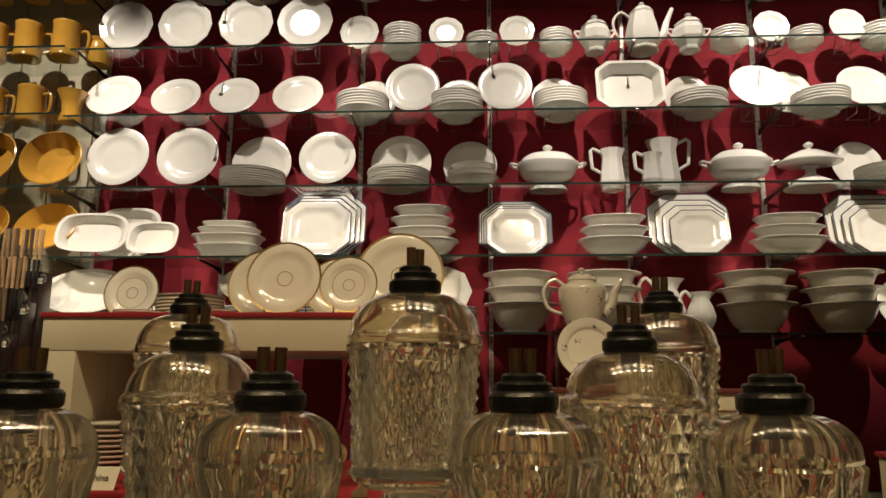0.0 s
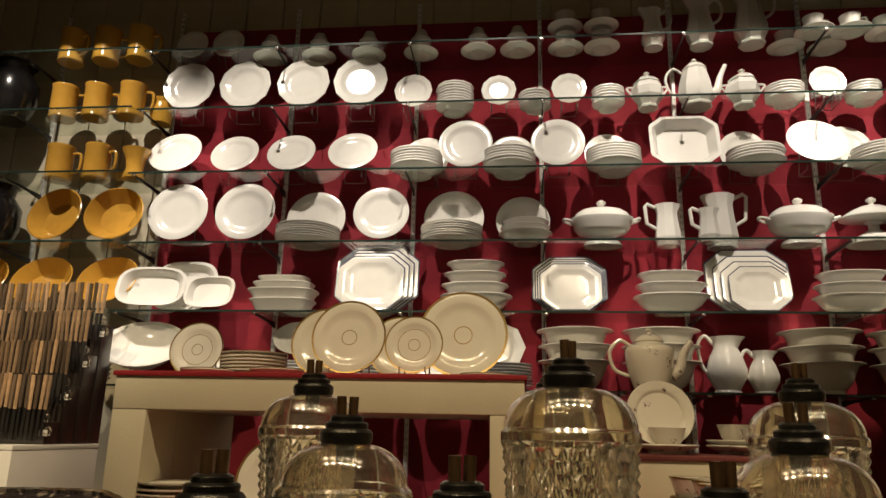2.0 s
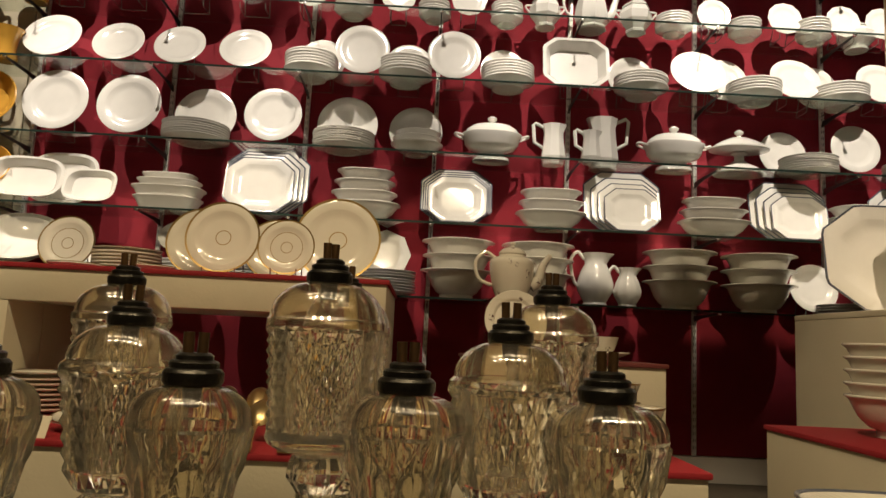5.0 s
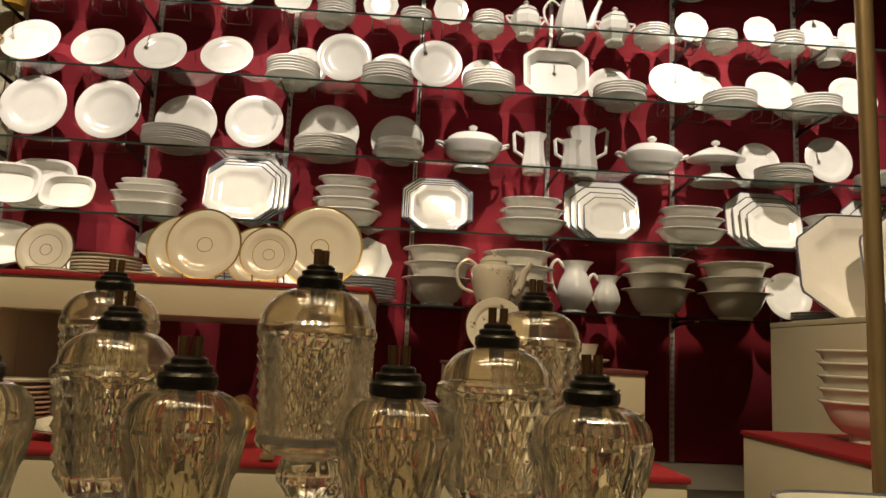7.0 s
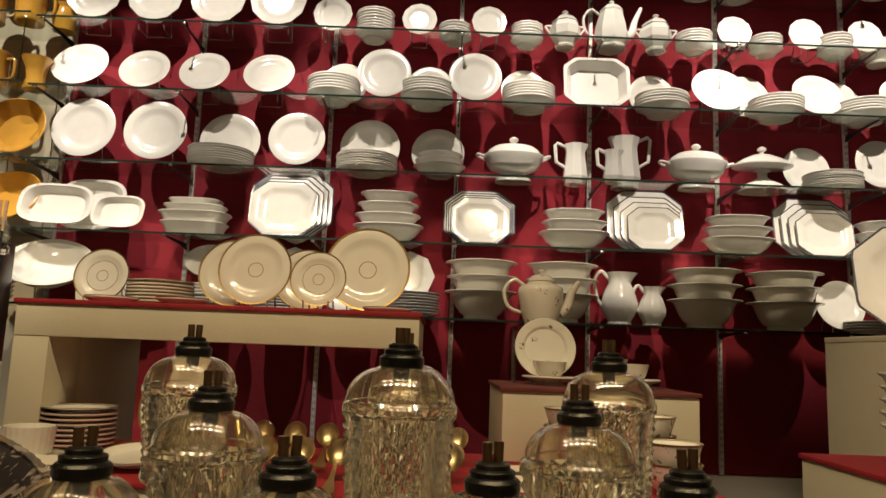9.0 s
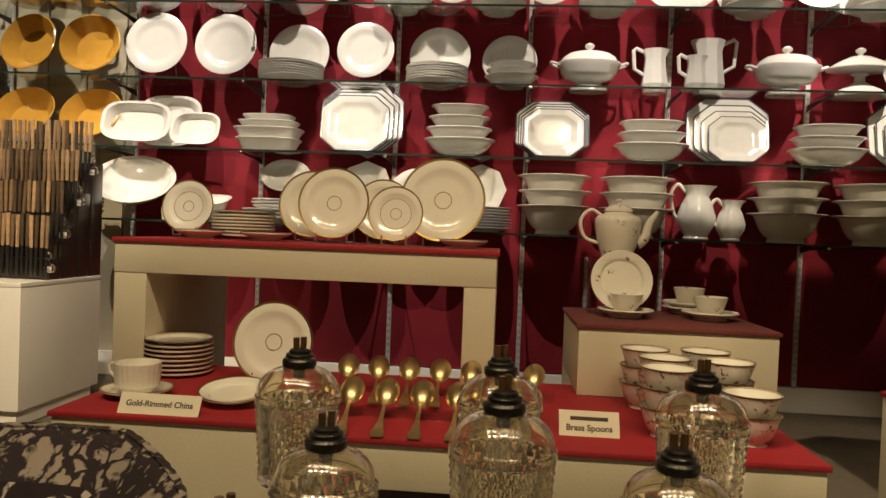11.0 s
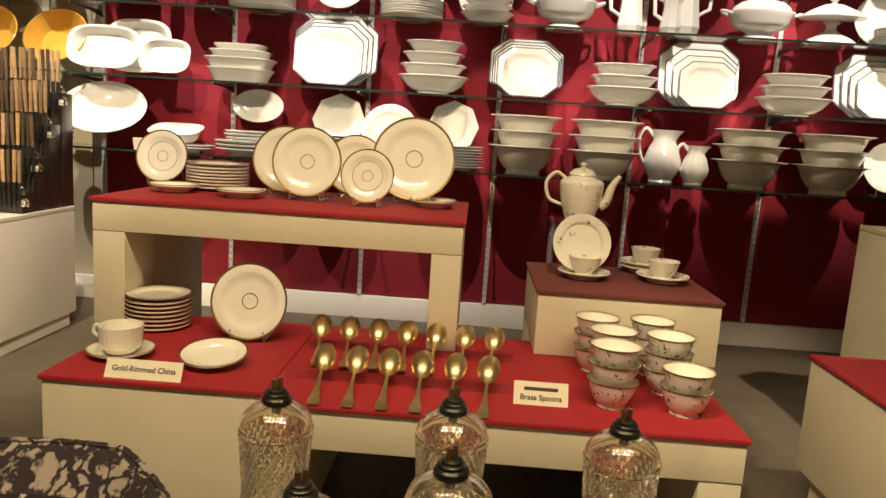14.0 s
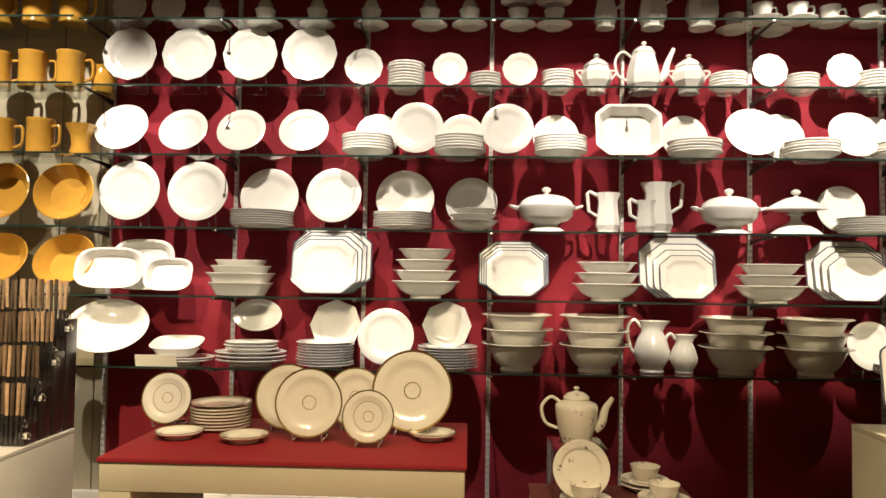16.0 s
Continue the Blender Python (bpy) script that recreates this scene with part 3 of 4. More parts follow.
for x in (0.54, 0.71):
    for k in range(2):
        place("saucer", None, pose(x, YS, S0 + k * 0.112), "white ironstone saucer in a stack of cups", "saucer", "top shelf saucers")
        place("teabowl", None, pose(x, YS, S0 + 0.012 + k * 0.112), "white handleless tea bowl stacked with another", "cup", "top shelf cups")
place("jugA", lambda: tall_jug(0.20, 0.056), pose(0.95, YS, S0), "small white panelled ironstone jug on the top shelf", "jug", "panelled jugs")
place("jugB", lambda: tall_jug(0.25, 0.067), pose(1.17, YS, S0), "white panelled ironstone jug on the top shelf", "jug", "panelled jugs")
place("jugC", lambda: tall_jug(0.29, 0.076), pose(1.40, YS, S0), "tall white panelled ironstone jug on the top shelf", "jug", "panelled jugs")
for x, y in ((1.57, 3.30), (1.65, 3.17), (1.81, 3.17), (1.76, 3.32), (1.97, 3.2), (2.15, 3.2), (2.40, 3.22)):
    place("saucer", None, pose(x, y, S0), "white saucer under a handled cup", "saucer", "top shelf saucers")
    place("handled", lambda: cup(0.046, 0.075, handle=True), pose(x, y, S0 + 0.012, 0, 0, random.uniform(-20, 20)), "white handled ironstone cup on a saucer", "cup", "handled cups")

# ---- twelve-sided plates, coffee pot and tea things ----
for x, r in ((-1.32, 0.133), (-1.03, 0.132), (-0.735, 0.132), (-0.45, 0.134)):
    on_stand("twelve", x, YS, S1, r, 6, "twelve-sided white ironstone plate in a wire stand", "twelve-sided plates", out=oct12, lift=0.046)
for x, r in ((-0.19, 0.092), (0.22, 0.083), (0.55, 0.083), (1.71, 0.082), (2.05, 0.083), (2.33, 0.084), (2.52, 0.084)):
    on_stand("twelve", x, YS, S1, r, 8, "small twelve-sided white plate in a wire stand", "small twelve-sided plates", out=oct12, lift=0.03)
for x, r, c in ((0.01, 0.090, 9), (0.39, 0.076, 6), (0.73, 0.076, 7), (1.52, 0.086, 6), (1.86, 0.076, 6), (2.19, 0.078, 7)):
    pile("deep", x, YS, S1, r, c - 1, 0.014, "white deep plate in a stack on a glass shelf", "stacked deep plates", deep=2.8, out=oct12)
place("sugar", lambda: sugar_bowl(0.19, 0.075), pose(0.91, YS, S1), "white panelled sugar bowl with a lid", "sugar bowl")
place("coffee", lambda: teapot(0.25, 0.082, IRON, "tall", 8, 0.86), pose(1.13, YS, S1), "tall white panelled coffee pot", "coffee pot")
place("sugarB", lambda: sugar_bowl(0.19, 0.078, 6), pose(1.34, YS, S1), "white six-sided covered bowl", "sugar bowl")
place("sugarC", lambda: sugar_bowl(0.16, 0.085, 12), pose(2.43, 3.3, S1), "white covered bowl with a low lid", "sugar bowl")

# ---- leaning plates and stacked soup plates ----
for x, r in ((-1.35, 0.128), (-1.05, 0.116), (-0.77, 0.116), (-0.47, 0.118)):
    on_stand("leaning", x, YS, S2, r, 24, "white oval-looking ironstone plate leaning far back", "leaning plates", lift=0.026)
for x in (-0.15, 0.26, 0.71, 1.32, 2.21):
    on_stand("leaning", x + 0.02, 3.33, S2, 0.11, 9, "white plate standing behind a stack", "plates behind stacks", lift=0.02)
for x, c in ((-0.16, 7), (0.27, 7), (0.74, 7), (1.36, 6), (1.89, 6), (2.30, 6)):
    pile("soup", x, 3.22, S2, 0.122, c - 1, 0.013, "white soup plate in a stack on a glass shelf", "stacked soup plates", deep=2.4)
for x, r, tilt in ((0.07, 0.124, 10), (0.49, 0.122, 10), (1.63, 0.128, 24), (2.09, 0.118, 22), (2.50, 0.118, 22)):
    on_stand("leaning", x, 3.20 if tilt < 20 else 3.24, S2, r, tilt, "white round ironstone plate in a wire stand", "round plates", lift=0.02)
on_stand("leaning", 1.775, 3.30, S2, 0.115, 16, "white round plate half hidden behind another", "round plates", lift=0.02)
place("dish8", lambda: deep_dish(0.153, 0.126, 0.07, 0.62), pose(1.05, 3.25, S2 + 0.128, 78), "deep white eight-sided serving dish tilted on a stand", "serving dish")
place(("stand", "dish"), lambda: wire_stand(0.3, 0.12), pose(1.065, 3.25, S2), "small wire plate stand on the shelf", "plate stand", "plate stands")

# ---- dinner plates, tureens and jugs ----
for x, r in ((-1.30, 0.146), (-0.97, 0.144), (-0.32, 0.130), (2.37, 0.116)):
    on_stand("dinner", x, YS, S3, r, 9, "white ironstone dinner plate in a wire stand", "dinner plates", lift=0.034)
for x, r in ((-0.65, 0.142), (0.01, 0.140), (0.33, 0.124), (2.07, 0.112)):
    on_stand("dinner", x, 3.33, S3, r, 9, "white dinner plate standing behind a stack", "dinner plates", lift=0.02)
for x, r, c in ((-0.65, 0.146, 7), (0.01, 0.138, 7), (2.13, 0.125, 7), (2.62, 0.125, 7)):
    pile("dinnerpile", x, 3.2, S3, r, c, 0.0105, "white dinner plate in a stack", "stacked dinner plates")
pile("bowlpile", 0.34, 3.2, S3, 0.118, 3, 0.03, "white shallow bowl in a stack", "stacked shallow bowls", build=bowl, shrink=0.93, h=0.42)
for x in (0.68, 1.525):
    place("tureen", tureen, pose(x, YS, S3), "white ironstone tureen with domed lid and handles", "tureen", "tureens")
place("compote", compote, pose(1.83, YS, S3), "white covered dish on an upturned bowl", "covered dish")
place("jugD", lambda: angular_jug(0.19, 0.058), pose(0.965, YS, S3, 0, 0, 180), "white panelled jug with a squared handle", "jug", "panelled jugs")
place("jugE", lambda: angular_jug(0.15, 0.046), pose(1.125, 3.18, S3, 0, 0, 180), "small white panelled jug before a taller one", "jug", "panelled jugs")
place("jugF", lambda: angular_jug(0.245, 0.074), pose(1.205, 3.29, S3), "tall white panelled jug with a squared handle", "jug", "panelled jugs")

# ---- serving dishes and nested platters ----
soft = rounded(3.2)
place("sdishA", lambda: deep_dish(0.155, 0.125, 0.05, out=soft), pose(-1.245, 3.31, S4 + 0.128, 76), "white rounded serving dish leaning behind another", "serving dish", "serving dishes")
place("sdishB", lambda: deep_dish(0.155, 0.102, 0.055, out=soft), pose(-1.365, 3.22, S4 + 0.102, 69, 0, 8), "white rounded serving dish tipped forward", "serving dish", "serving dishes")
place("sdishC", lambda: deep_dish(0.115, 0.080, 0.042, out=soft), pose(-1.075, 3.20, S4 + 0.081, 71), "small white rounded serving dish tipped forward", "serving dish", "serving dishes")
for k, (hx, zz) in enumerate(((0.145, 0.0), (0.155, 0.045), (0.135, 0.078), (0.115, 0.105))):
    place(("lowdish", k), lambda hx=hx: deep_dish(hx, hx * 0.72, 0.06, out=soft), pose(-0.75, 3.22, S4 + zz), "white oblong dish in a stack of four", "serving dish", "stacked serving dishes")


def nest(x, z, hx, hy, count, shift, ratio, y=3.26, chamfer=0.55, tilt=11):
    for i in range(count):
        k = ratio ** i
        key = ("platter", round(hx * k, 3), round(hy * k, 3))
        place(key, lambda k=k: plate(1.0, out=cut_corner(chamfer), rim=BLUE, n=64, sx=hx * k, sy=hy * k, deep=0.13, name="platter", band=0.968),
              pose(x + shift * i, y - 0.017 * i, z + 0.012 + hy * k * math.cos(radians(tilt)), 90 - tilt), "white eight-sided platter with slate-blue edge, nested upright", "platter", "nested platters")


nest(-0.325, S4, 0.188, 0.157, 4, -0.008, 0.935)
nest(0.53, S4, 0.162, 0.130, 4, 0.001, 0.94)
nest(1.285, S4, 0.176, 0.145, 4, 0.010, 0.885)
nest(2.05, S4, 0.178, 0.140, 4, 0.011, 0.90)
nest(2.60, S4, 0.165, 0.138, 3, 0.015, 0.90)
for x, c in ((0.12, 4), (0.955, 3), (1.695, 3), (2.38, 3)):
    pile("lobed", x, 3.21, S4, 0.158, c, 0.054, "white oblong open dish in a graduated stack", "graduated open dishes", build=bowl, shrink=0.93, h=0.5, out=rounded(2.6), sy=0.74)

# ---- lowest glass shelf ----
place("tipped", lambda: bowl(0.18, 0.5, name="basin"), pose(-1.36, 3.2, S5 + 0.115, 38, 12, 0), "large shallow white basin tipped towards the viewer", "basin")
pile("lowplate", -1.03, 3.23, S5, 0.155, 2, 0.012, "white oval plate under a small dish", "stacked oval plates", sy=0.75)
place("sdishD", lambda: deep_dish(0.12, 0.085, 0.05, out=soft), pose(-1.04, 3.22, S5 + 0.055, 18), "small white rectangular dish on stacked plates", "serving dish")
place("card_small", lambda: link_mesh("label_card", box(-0.095, 0.095, -0.001, 0.001, 0, 0.055), CARD, smooth=False), pose(-1.09, 3.10, S5, 14), "cream label card with unreadable print", "label card", "label cards")
pile("ovalplate", -0.69, 3.21, S5, 0.165, 3, 0.018, "white oval platter in a stack", "stacked oval plates", sy=0.72, deep=1.3)
pile("ovalsmall", -0.69, 3.21, S5 + 0.055, 0.125, 3, 0.014, "small white oval dish on a stack", "stacked oval plates", sy=0.7, deep=1.6)
on_stand("oval", -0.69, 3.31, S5, 0.118, 14, "small white oval dish held high on a tall stand", "dinner plates", lift=0.15, sy=0.66)
on_stand("eight", -0.31, 3.31, S5, 0.125, 10, "white eight-sided plate behind a stack", "eight-sided plates", out=polygon(8), lift=0.06)
pile("eightpile", -0.34, 3.2, S5, 0.132, 9, 0.0125, "white plate in a tall stack", "stacked plates")
on_stand("dinner", -0.06, 3.22, S5, 0.130, 10, "white dinner plate in a wire stand", "dinner plates", lift=0.014)
on_stand("eight", 0.22, 3.31, S5, 0.118, 10, "white eight-sided plate behind a stack", "eight-sided plates", out=polygon(8), lift=0.075)
pile("eightpile", 0.23, 3.2, S5, 0.138, 8, 0.0125, "white plate in a low stack", "stacked plates")
for x in (0.55, 0.905, 1.545, 1.905):
    pile("washbowl", x, 3.225, S5, 0.162, 3, 0.066, "large white footed bowl with a flared rim, stacked", "stacked footed bowls", build=wash_bowl)
place("rjugA", lambda: round_jug(0.235, 0.082), pose(1.165, 3.22, S5), "white round-bellied jug with a scroll handle", "jug")
place("rjugB", lambda: round_jug(0.175, 0.062, 10), pose(1.305, 3.2, S5, 0, 0, 0), "small white ribbed jug", "jug")
on_stand("dinner", 2.18, 3.28, S5, 0.112, 10, "white dinner plate in a wire stand", "dinner plates", lift=0.02)
pile("eightpile", 2.30, 3.2, S5, 0.130, 4, 0.0125, "white plate in a low stack", "stacked plates")

for k in range(4):
    place("smallbowl", lambda: bowl(0.058, 0.6, mat=CREAM), pose(-1.57, 3.19, S5 + k * 0.02), "small cream bowl in a stack at the shelf's end", "bowl", "small stacked bowls")

# ---- yellow pottery on the side shelves ----
def mug(r, h):
    ob = link_mesh("mug", loft([(0, 0.004), (r * 0.95, 0), (r, 0.006), (r * 0.96, h * 0.1), (r * 0.95, h * 0.9), (r * 1.02, h * 0.96), (r, h), (r * 0.92, h), (r * 0.9, h * 0.1), (0, h * 0.08)], 40), YELLOW)
    part("handle", tube(bend([(r * 0.9, 0, h * 0.8), (r * 1.5, 0, h * 0.78), (r * 1.5, 0, h * 0.35), (r * 0.9, 0, h * 0.22)]), r * 0.12, 8), YELLOW, ob)
    return ob


for z, xs in ((S0, (-1.95, -1.765, -1.585)), (S1, (-1.95, -1.775, -1.59)), (S2, (-1.92, -1.725))):
    for x in xs:
        place("mug", lambda: mug(0.064, 0.175), pose(x, 3.2, z, 0, 0, random.uniform(-15, 25)), "yellow glazed pottery mug on a glass shelf", "mug", "yellow mugs")
place("flared", lambda: link_mesh("beaker", loft([(0, 0.004), (0.05, 0), (0.052, 0.01), (0.04, 0.05), (0.046, 0.10), (0.068, 0.15), (0.063, 0.15), (0.04, 0.1), (0, 0.03)], 40), YELLOW), pose(-1.53, 3.2, S2), "flared yellow pottery beaker", "beaker")
place("sidemug", lambda: link_mesh("pitcher", loft([(0, 0.004), (0.05, 0), (0.05, 0.01), (0.06, 0.06), (0.046, 0.11), (0.055, 0.13), (0.05, 0.13), (0, 0.03)], 40), YELLOW), pose(-1.47, 3.28, S1), "small yellow pottery pitcher behind the mugs", "pitcher")
YB = [(0, 0.05), (0.4, 0.05), (0.42, 0.0), (0.5, 0.0), (0.5, 0.06), (0.8, 0.25), (0.97, 0.5), (1.0, 0.52), (0.96, 0.54), (0.78, 0.33), (0.6, 0.12), (0, 0.1)]


def yellow_bowl(r):
    return link_mesh("bowl", loft([(a * r, b * r) for a, b in YB], 44), YELLOW)


for x, z, tilt in ((-1.90, S3, 14), (-1.61, S3, 14), (-1.93, S4, 30), (-1.60, S4, 30), (-2.25, S4, 30)):
    place("ybowl", lambda: yellow_bowl(0.142), pose(x, 3.27, z + 0.152 if tilt < 20 else z + 0.125, 90 - tilt, 0, random.uniform(-6, 6)), "shallow yellow glazed bowl leaning upright on a glass shelf", "bowl", "yellow bowls")
place("blackjar", lambda: link_mesh("jar", loft([(0, 0.005), (0.085, 0), (0.09, 0.01), (0.12, 0.1), (0.12, 0.2), (0.08, 0.26), (0.085, 0.3), (0.10, 0.31), (0.09, 0.315), (0, 0.3)], 40), BLACKPOT), pose(-2.22, 3.2, S3), "black glazed pottery jar on a glass shelf", "jar", "black jars")
place("blackjar", None, pose(-2.24, 3.2, S1), "black glazed pottery jar on a glass shelf", "jar", "black jars")

# ---- plinth with the rack of knives ----
def plinth(x0, x1, y0, y1, top, mat, label):
    t = tagged(empty("plinth"), label, "plinth", "plinths")
    part("body", box(x0, x1, y0, y1, 0.06, top - 0.018, 0.003), mat, t)
    part("top", box(x0 - 0.001, x1 + 0.001, y0 - 0.001, y1 + 0.001, top - 0.017, top, 0.003), mat, t)
    part("base", box(x0 + 0.02, x1 - 0.02, y0 + 0.02, y1 - 0.02, 0, 0.06), mat, t, smooth=False)


plinth(-2.5, -1.365, 2.42, 2.93, 0.521, WHITEPL, "white painted display plinth beside the shelves")


def knife():
    ob = empty("table_knife")
    part("handle", tube([(0, 0, 0), (0, 0, 0.06), (0, 0, 0.122)], [0.0062, 0.0070, 0.0078], 8, 0.7), WOOD, ob, "worn brown wooden handle")
    part("blade", box(-0.006, 0.006, -0.001, 0.001, -0.11, 0.0), BLADE, ob, "dark steel blade", smooth=False)
    return ob


rack = empty("knife_rack")
tagged(rack, "stepped rack with clear acrylic strips and shade-dark steps, full of wooden-handled knives", "rack")
for k in range(4):
    yy, zz = 2.56 + k * 0.09, 0.56 + k * 0.13
    part("tier", box(-2.45, -1.34, yy + 0.02, yy + 0.026, zz, zz + 0.11), ACRYLIC, rack, smooth=False).visible_shadow = False
    # step coloured black to give the shade between and below the tiers
    part("step", box(-2.46, -1.372, yy + 0.028, yy + 0.108, 0.522, zz + 0.04, 0.002), STEPSHADE, rack, "step coloured black for the shade behind the knives")
    part("label", box(-1.392, -1.362, yy + 0.0255, yy + 0.0275, zz - 0.01, zz + 0.012), WHITEPL, rack, "small white number label", smooth=False)
    for dx, dz in ((0.0, 0.0), (-0.012, 0.045)):
        part("hook", tube(bend([(-1.372, yy + 0.01, zz + dz), (-1.340 + dx, yy + 0.006, zz + dz - 0.004), (-1.334 + dx, yy, zz + dz + 0.012), (-1.342 + dx, yy - 0.006, zz + dz + 0.022), (-1.356, yy, zz + dz + 0.016)], 4), 0.0035, 6), CRYSTAL, rack, "clear acrylic hook").visible_shadow = False
for k in range(4):
    for i in range(56):
        place("knife", knife, pose(-2.43 + i * 0.0192 + random.uniform(-0.002, 0.002), 2.57 + k * 0.09, 0.645 + k * 0.13 + random.uniform(-0.004, 0.004), random.uniform(-3, 3), random.uniform(-2.5, 2.5), random.uniform(-12, 12)), "old table knife with worn wooden handle in the rack", "knife", "knives in the rack")

# ---- red-covered tables ----
def bench(name, x0, x1, y0, y1, top, apron, leg0, leg1, label, back=None, open_front=True):
    t = tagged(empty(name), label, "display table", "red-covered display tables")
    if open_front:
        part("top", box(x0, x1, y0, y1, top - apron, top - 0.004, 0.003), PLINTH, t)
        part("leg", box(x0, x0 + leg0, y0 + 0.003, y1 - 0.003, 0, top - apron, 0.002), PLINTH, t)
        part("leg", box(x1 - leg1, x1, y0 + 0.003, y1 - 0.003, 0, top - apron, 0.002), PLINTH, t)
    else:
        part("body", box(x0, x1, y0, y1, 0, top - 0.004, 0.003), PLINTH, t)
    part("cloth", box(x0 - 0.006, x1 + 0.006, y0 - 0.006, y1 + 0.004, top - 0.012, top, 0.004), CLOTHRED, t, "red felt cover")
    return t


TOP = 0.375
bench("display_table", -0.545, -0.075, 1.345, 1.875, TOP, 0.1, 0.08, 0.08, "stone-coloured plinth with red felt top", open_front=False)
bench("display_table", -0.062, 0.907, 1.292, 1.875, TOP, 0.095, 0.06, 0.085, "stone-coloured bench with red felt top and open front")
riser = tagged(empty("riser"), "stone-coloured open riser with red felt top", "riser")
part("top", box(-0.63, 0.317, 1.714, 2.25, 0.627, 0.706, 0.003), PLINTH, riser)
for a, b in ((-0.63, -0.547), (0.241, 0.317)):
    part("leg", box(a, b, 1.716, 1.879, TOP + 0.001, 0.627, 0.002), PLINTH, riser)
    part("leg", box(a, b, 1.881, 2.248, 0, 0.627, 0.002), PLINTH, riser)
part("cloth", box(-0.636, 0.323, 1.708, 2.254, 0.702, 0.714, 0.004), CLOTHRED, riser, "red felt cover")
RT = 0.715
tea = tagged(empty("riser"), "stone-coloured box riser with dull red felt top", "riser")
part("body", box(0.52, 0.988, 1.75, 2.16, 0.376, 0.540, 0.003), PLINTH, tea)
part("base", box(0.52, 0.988, 1.881, 2.158, 0, 0.376, 0.003), PLINTH, tea)
part("cloth", box(0.514, 0.994, 1.744, 2.164, 0.538, 0.549, 0.004), DULLCLOTH, tea, "dull maroon cloth cover")
TT = 0.550
side = tagged(empty("display_table"), "stone-coloured plinth with red felt top", "display table", "red-covered display tables")
part("body", box(0, 1.2, 0, 0.86, 0.1, 0.406, 0.003), PLINTH, side)
part("base", box(0.03, 1.17, 0.03, 0.83, 0, 0.1), PLINTH, side, smooth=False)
part("cloth", box(-0.006, 1.206, -0.006, 0.866, 0.402, 0.414, 0.004), CLOTHRED, side, "red felt cover")
side.matrix_basis = pose(1.256, 0.95, 0)
plinth(1.617, 2.7, 1.83, 2.36, 0.717, PLINTH, "tall stone-coloured plinth holding large platters")


# ---- gilt china on the riser and table ----
def gilt(r, band=0.955):
    return plate(r, mat=CREAM, rim=GOLD, ring=0.5 if r > 0.085 else 0.9, name="plate", band=band)


def stack_plate(r=0.093):
    """A plate with a thick rolled rim, as it shows in a stack."""
    ob = link_mesh("plate", loft([(a * r, z * r) for a, z in ((0, 0.03), (0.54, 0.0), (0.59, 0.0), (0.62, 0.03), (0.95, 0.07), (0.985, 0.08), (1.0, 0.1), (1.0, 0.135), (0.985, 0.15), (0.77, 0.118), (0.66, 0.062), (0, 0.05))], 48), CREAM)
    part("rim_band", ring_band(r * 0.955, r * 1.004, r * 0.139, r * 0.147, r * 0.012, 48), GOLD, ob, "dark gilt rim line")
    return ob


def gilt_up(x, y, z, r, tilt=10, turn=0.0, lift=0.012):
    place(("gilt", round(r, 3)), lambda: gilt(r), pose(x, y, z + lift + r * math.cos(radians(tilt)), 90 - tilt, 0, turn), "cream china plate with gilt rim standing upright", "plate", "gilt-rimmed plates")
    place(("stand", round(r, 2)), lambda: wire_stand(2 * r, r * 0.9), pose(x, y + 0.02, z), "small wire plate stand", "plate stand", "plate stands")


def fluted_cup():
    """A straight-sided cup with shallow flutes and a small ring handle."""
    r, h = 0.050, 0.063
    ob = link_mesh("cup", loft([(0, 0.006), (r * 0.55, 0.006), (r * 0.58, 0), (r * 0.66, 0), (r * 0.72, h * 0.08), (r * 0.9, h * 0.2), (r * 0.95, h * 0.5), (r, h), (r * 0.965, h), (r * 0.9, h * 0.5), (r * 0.82, h * 0.2), (0, h * 0.14)], 96, scallop(24, 0.025)), CREAM)
    part("handle", tube(bend([(r * 0.9, 0, h * 0.86), (r * 1.3, 0, h * 0.86), (r * 1.38, 0, h * 0.58), (r * 0.9, 0, h * 0.36)]), r * 0.085, 8), CREAM, ob)
    return ob


for x, y, r in ((-0.61, 2.09, 0.079), (-0.225, 2.06, 0.097), (-0.135, 1.95, 0.098), (-0.025, 2.11, 0.09), (0.045, 1.89, 0.073), (0.155, 2.06, 0.121)):
    gilt_up(x, y, RT, r)
for i in range(8):
    place("giltpile" if i < 7 else "gilttop", stack_plate if i < 7 else (lambda: gilt(0.093)), pose(-0.445, 2.10, RT + i * 0.0096, 0, 0, i * 7), "gilt-rimmed cream plate in a stack", "plate", "stacked gilt plates")
for x, y in ((-0.515, 1.95), (-0.315, 1.92), (0.22, 2.0)):
    place("giltsaucer", lambda: plate(0.068, mat=CREAM, rim=GOLD, deep=2.2, name="saucer"), pose(x, y, RT), "cream saucer with gilt rim on the red riser", "saucer", "gilt saucers")
gilt_up(-0.212, 1.70, TOP, 0.098, 12, lift=0.003)
for i in range(8):
    place("tablepile" if i < 7 else "tabletop_plate", (lambda: stack_plate(0.083)) if i < 7 else (lambda: gilt(0.083)), pose(-0.475, 1.755, TOP + 0.001 + i * 0.0112, 0, 0, i * 9), "gilt-rimmed cream plate in a stack under the riser", "plate", "stacked gilt plates")
place("giltsaucer2", lambda: plate(0.075, mat=CREAM, rim=GOLD, deep=1.6, name="saucer"), pose(-0.450, 1.50, TOP + 0.001), "cream saucer with gilt rim under a cup", "saucer", "gilt saucers")
place("giltcup", fluted_cup, pose(-0.450, 1.50, TOP + 0.010, 0, 0, 172), "fluted cream cup on its saucer", "cup")
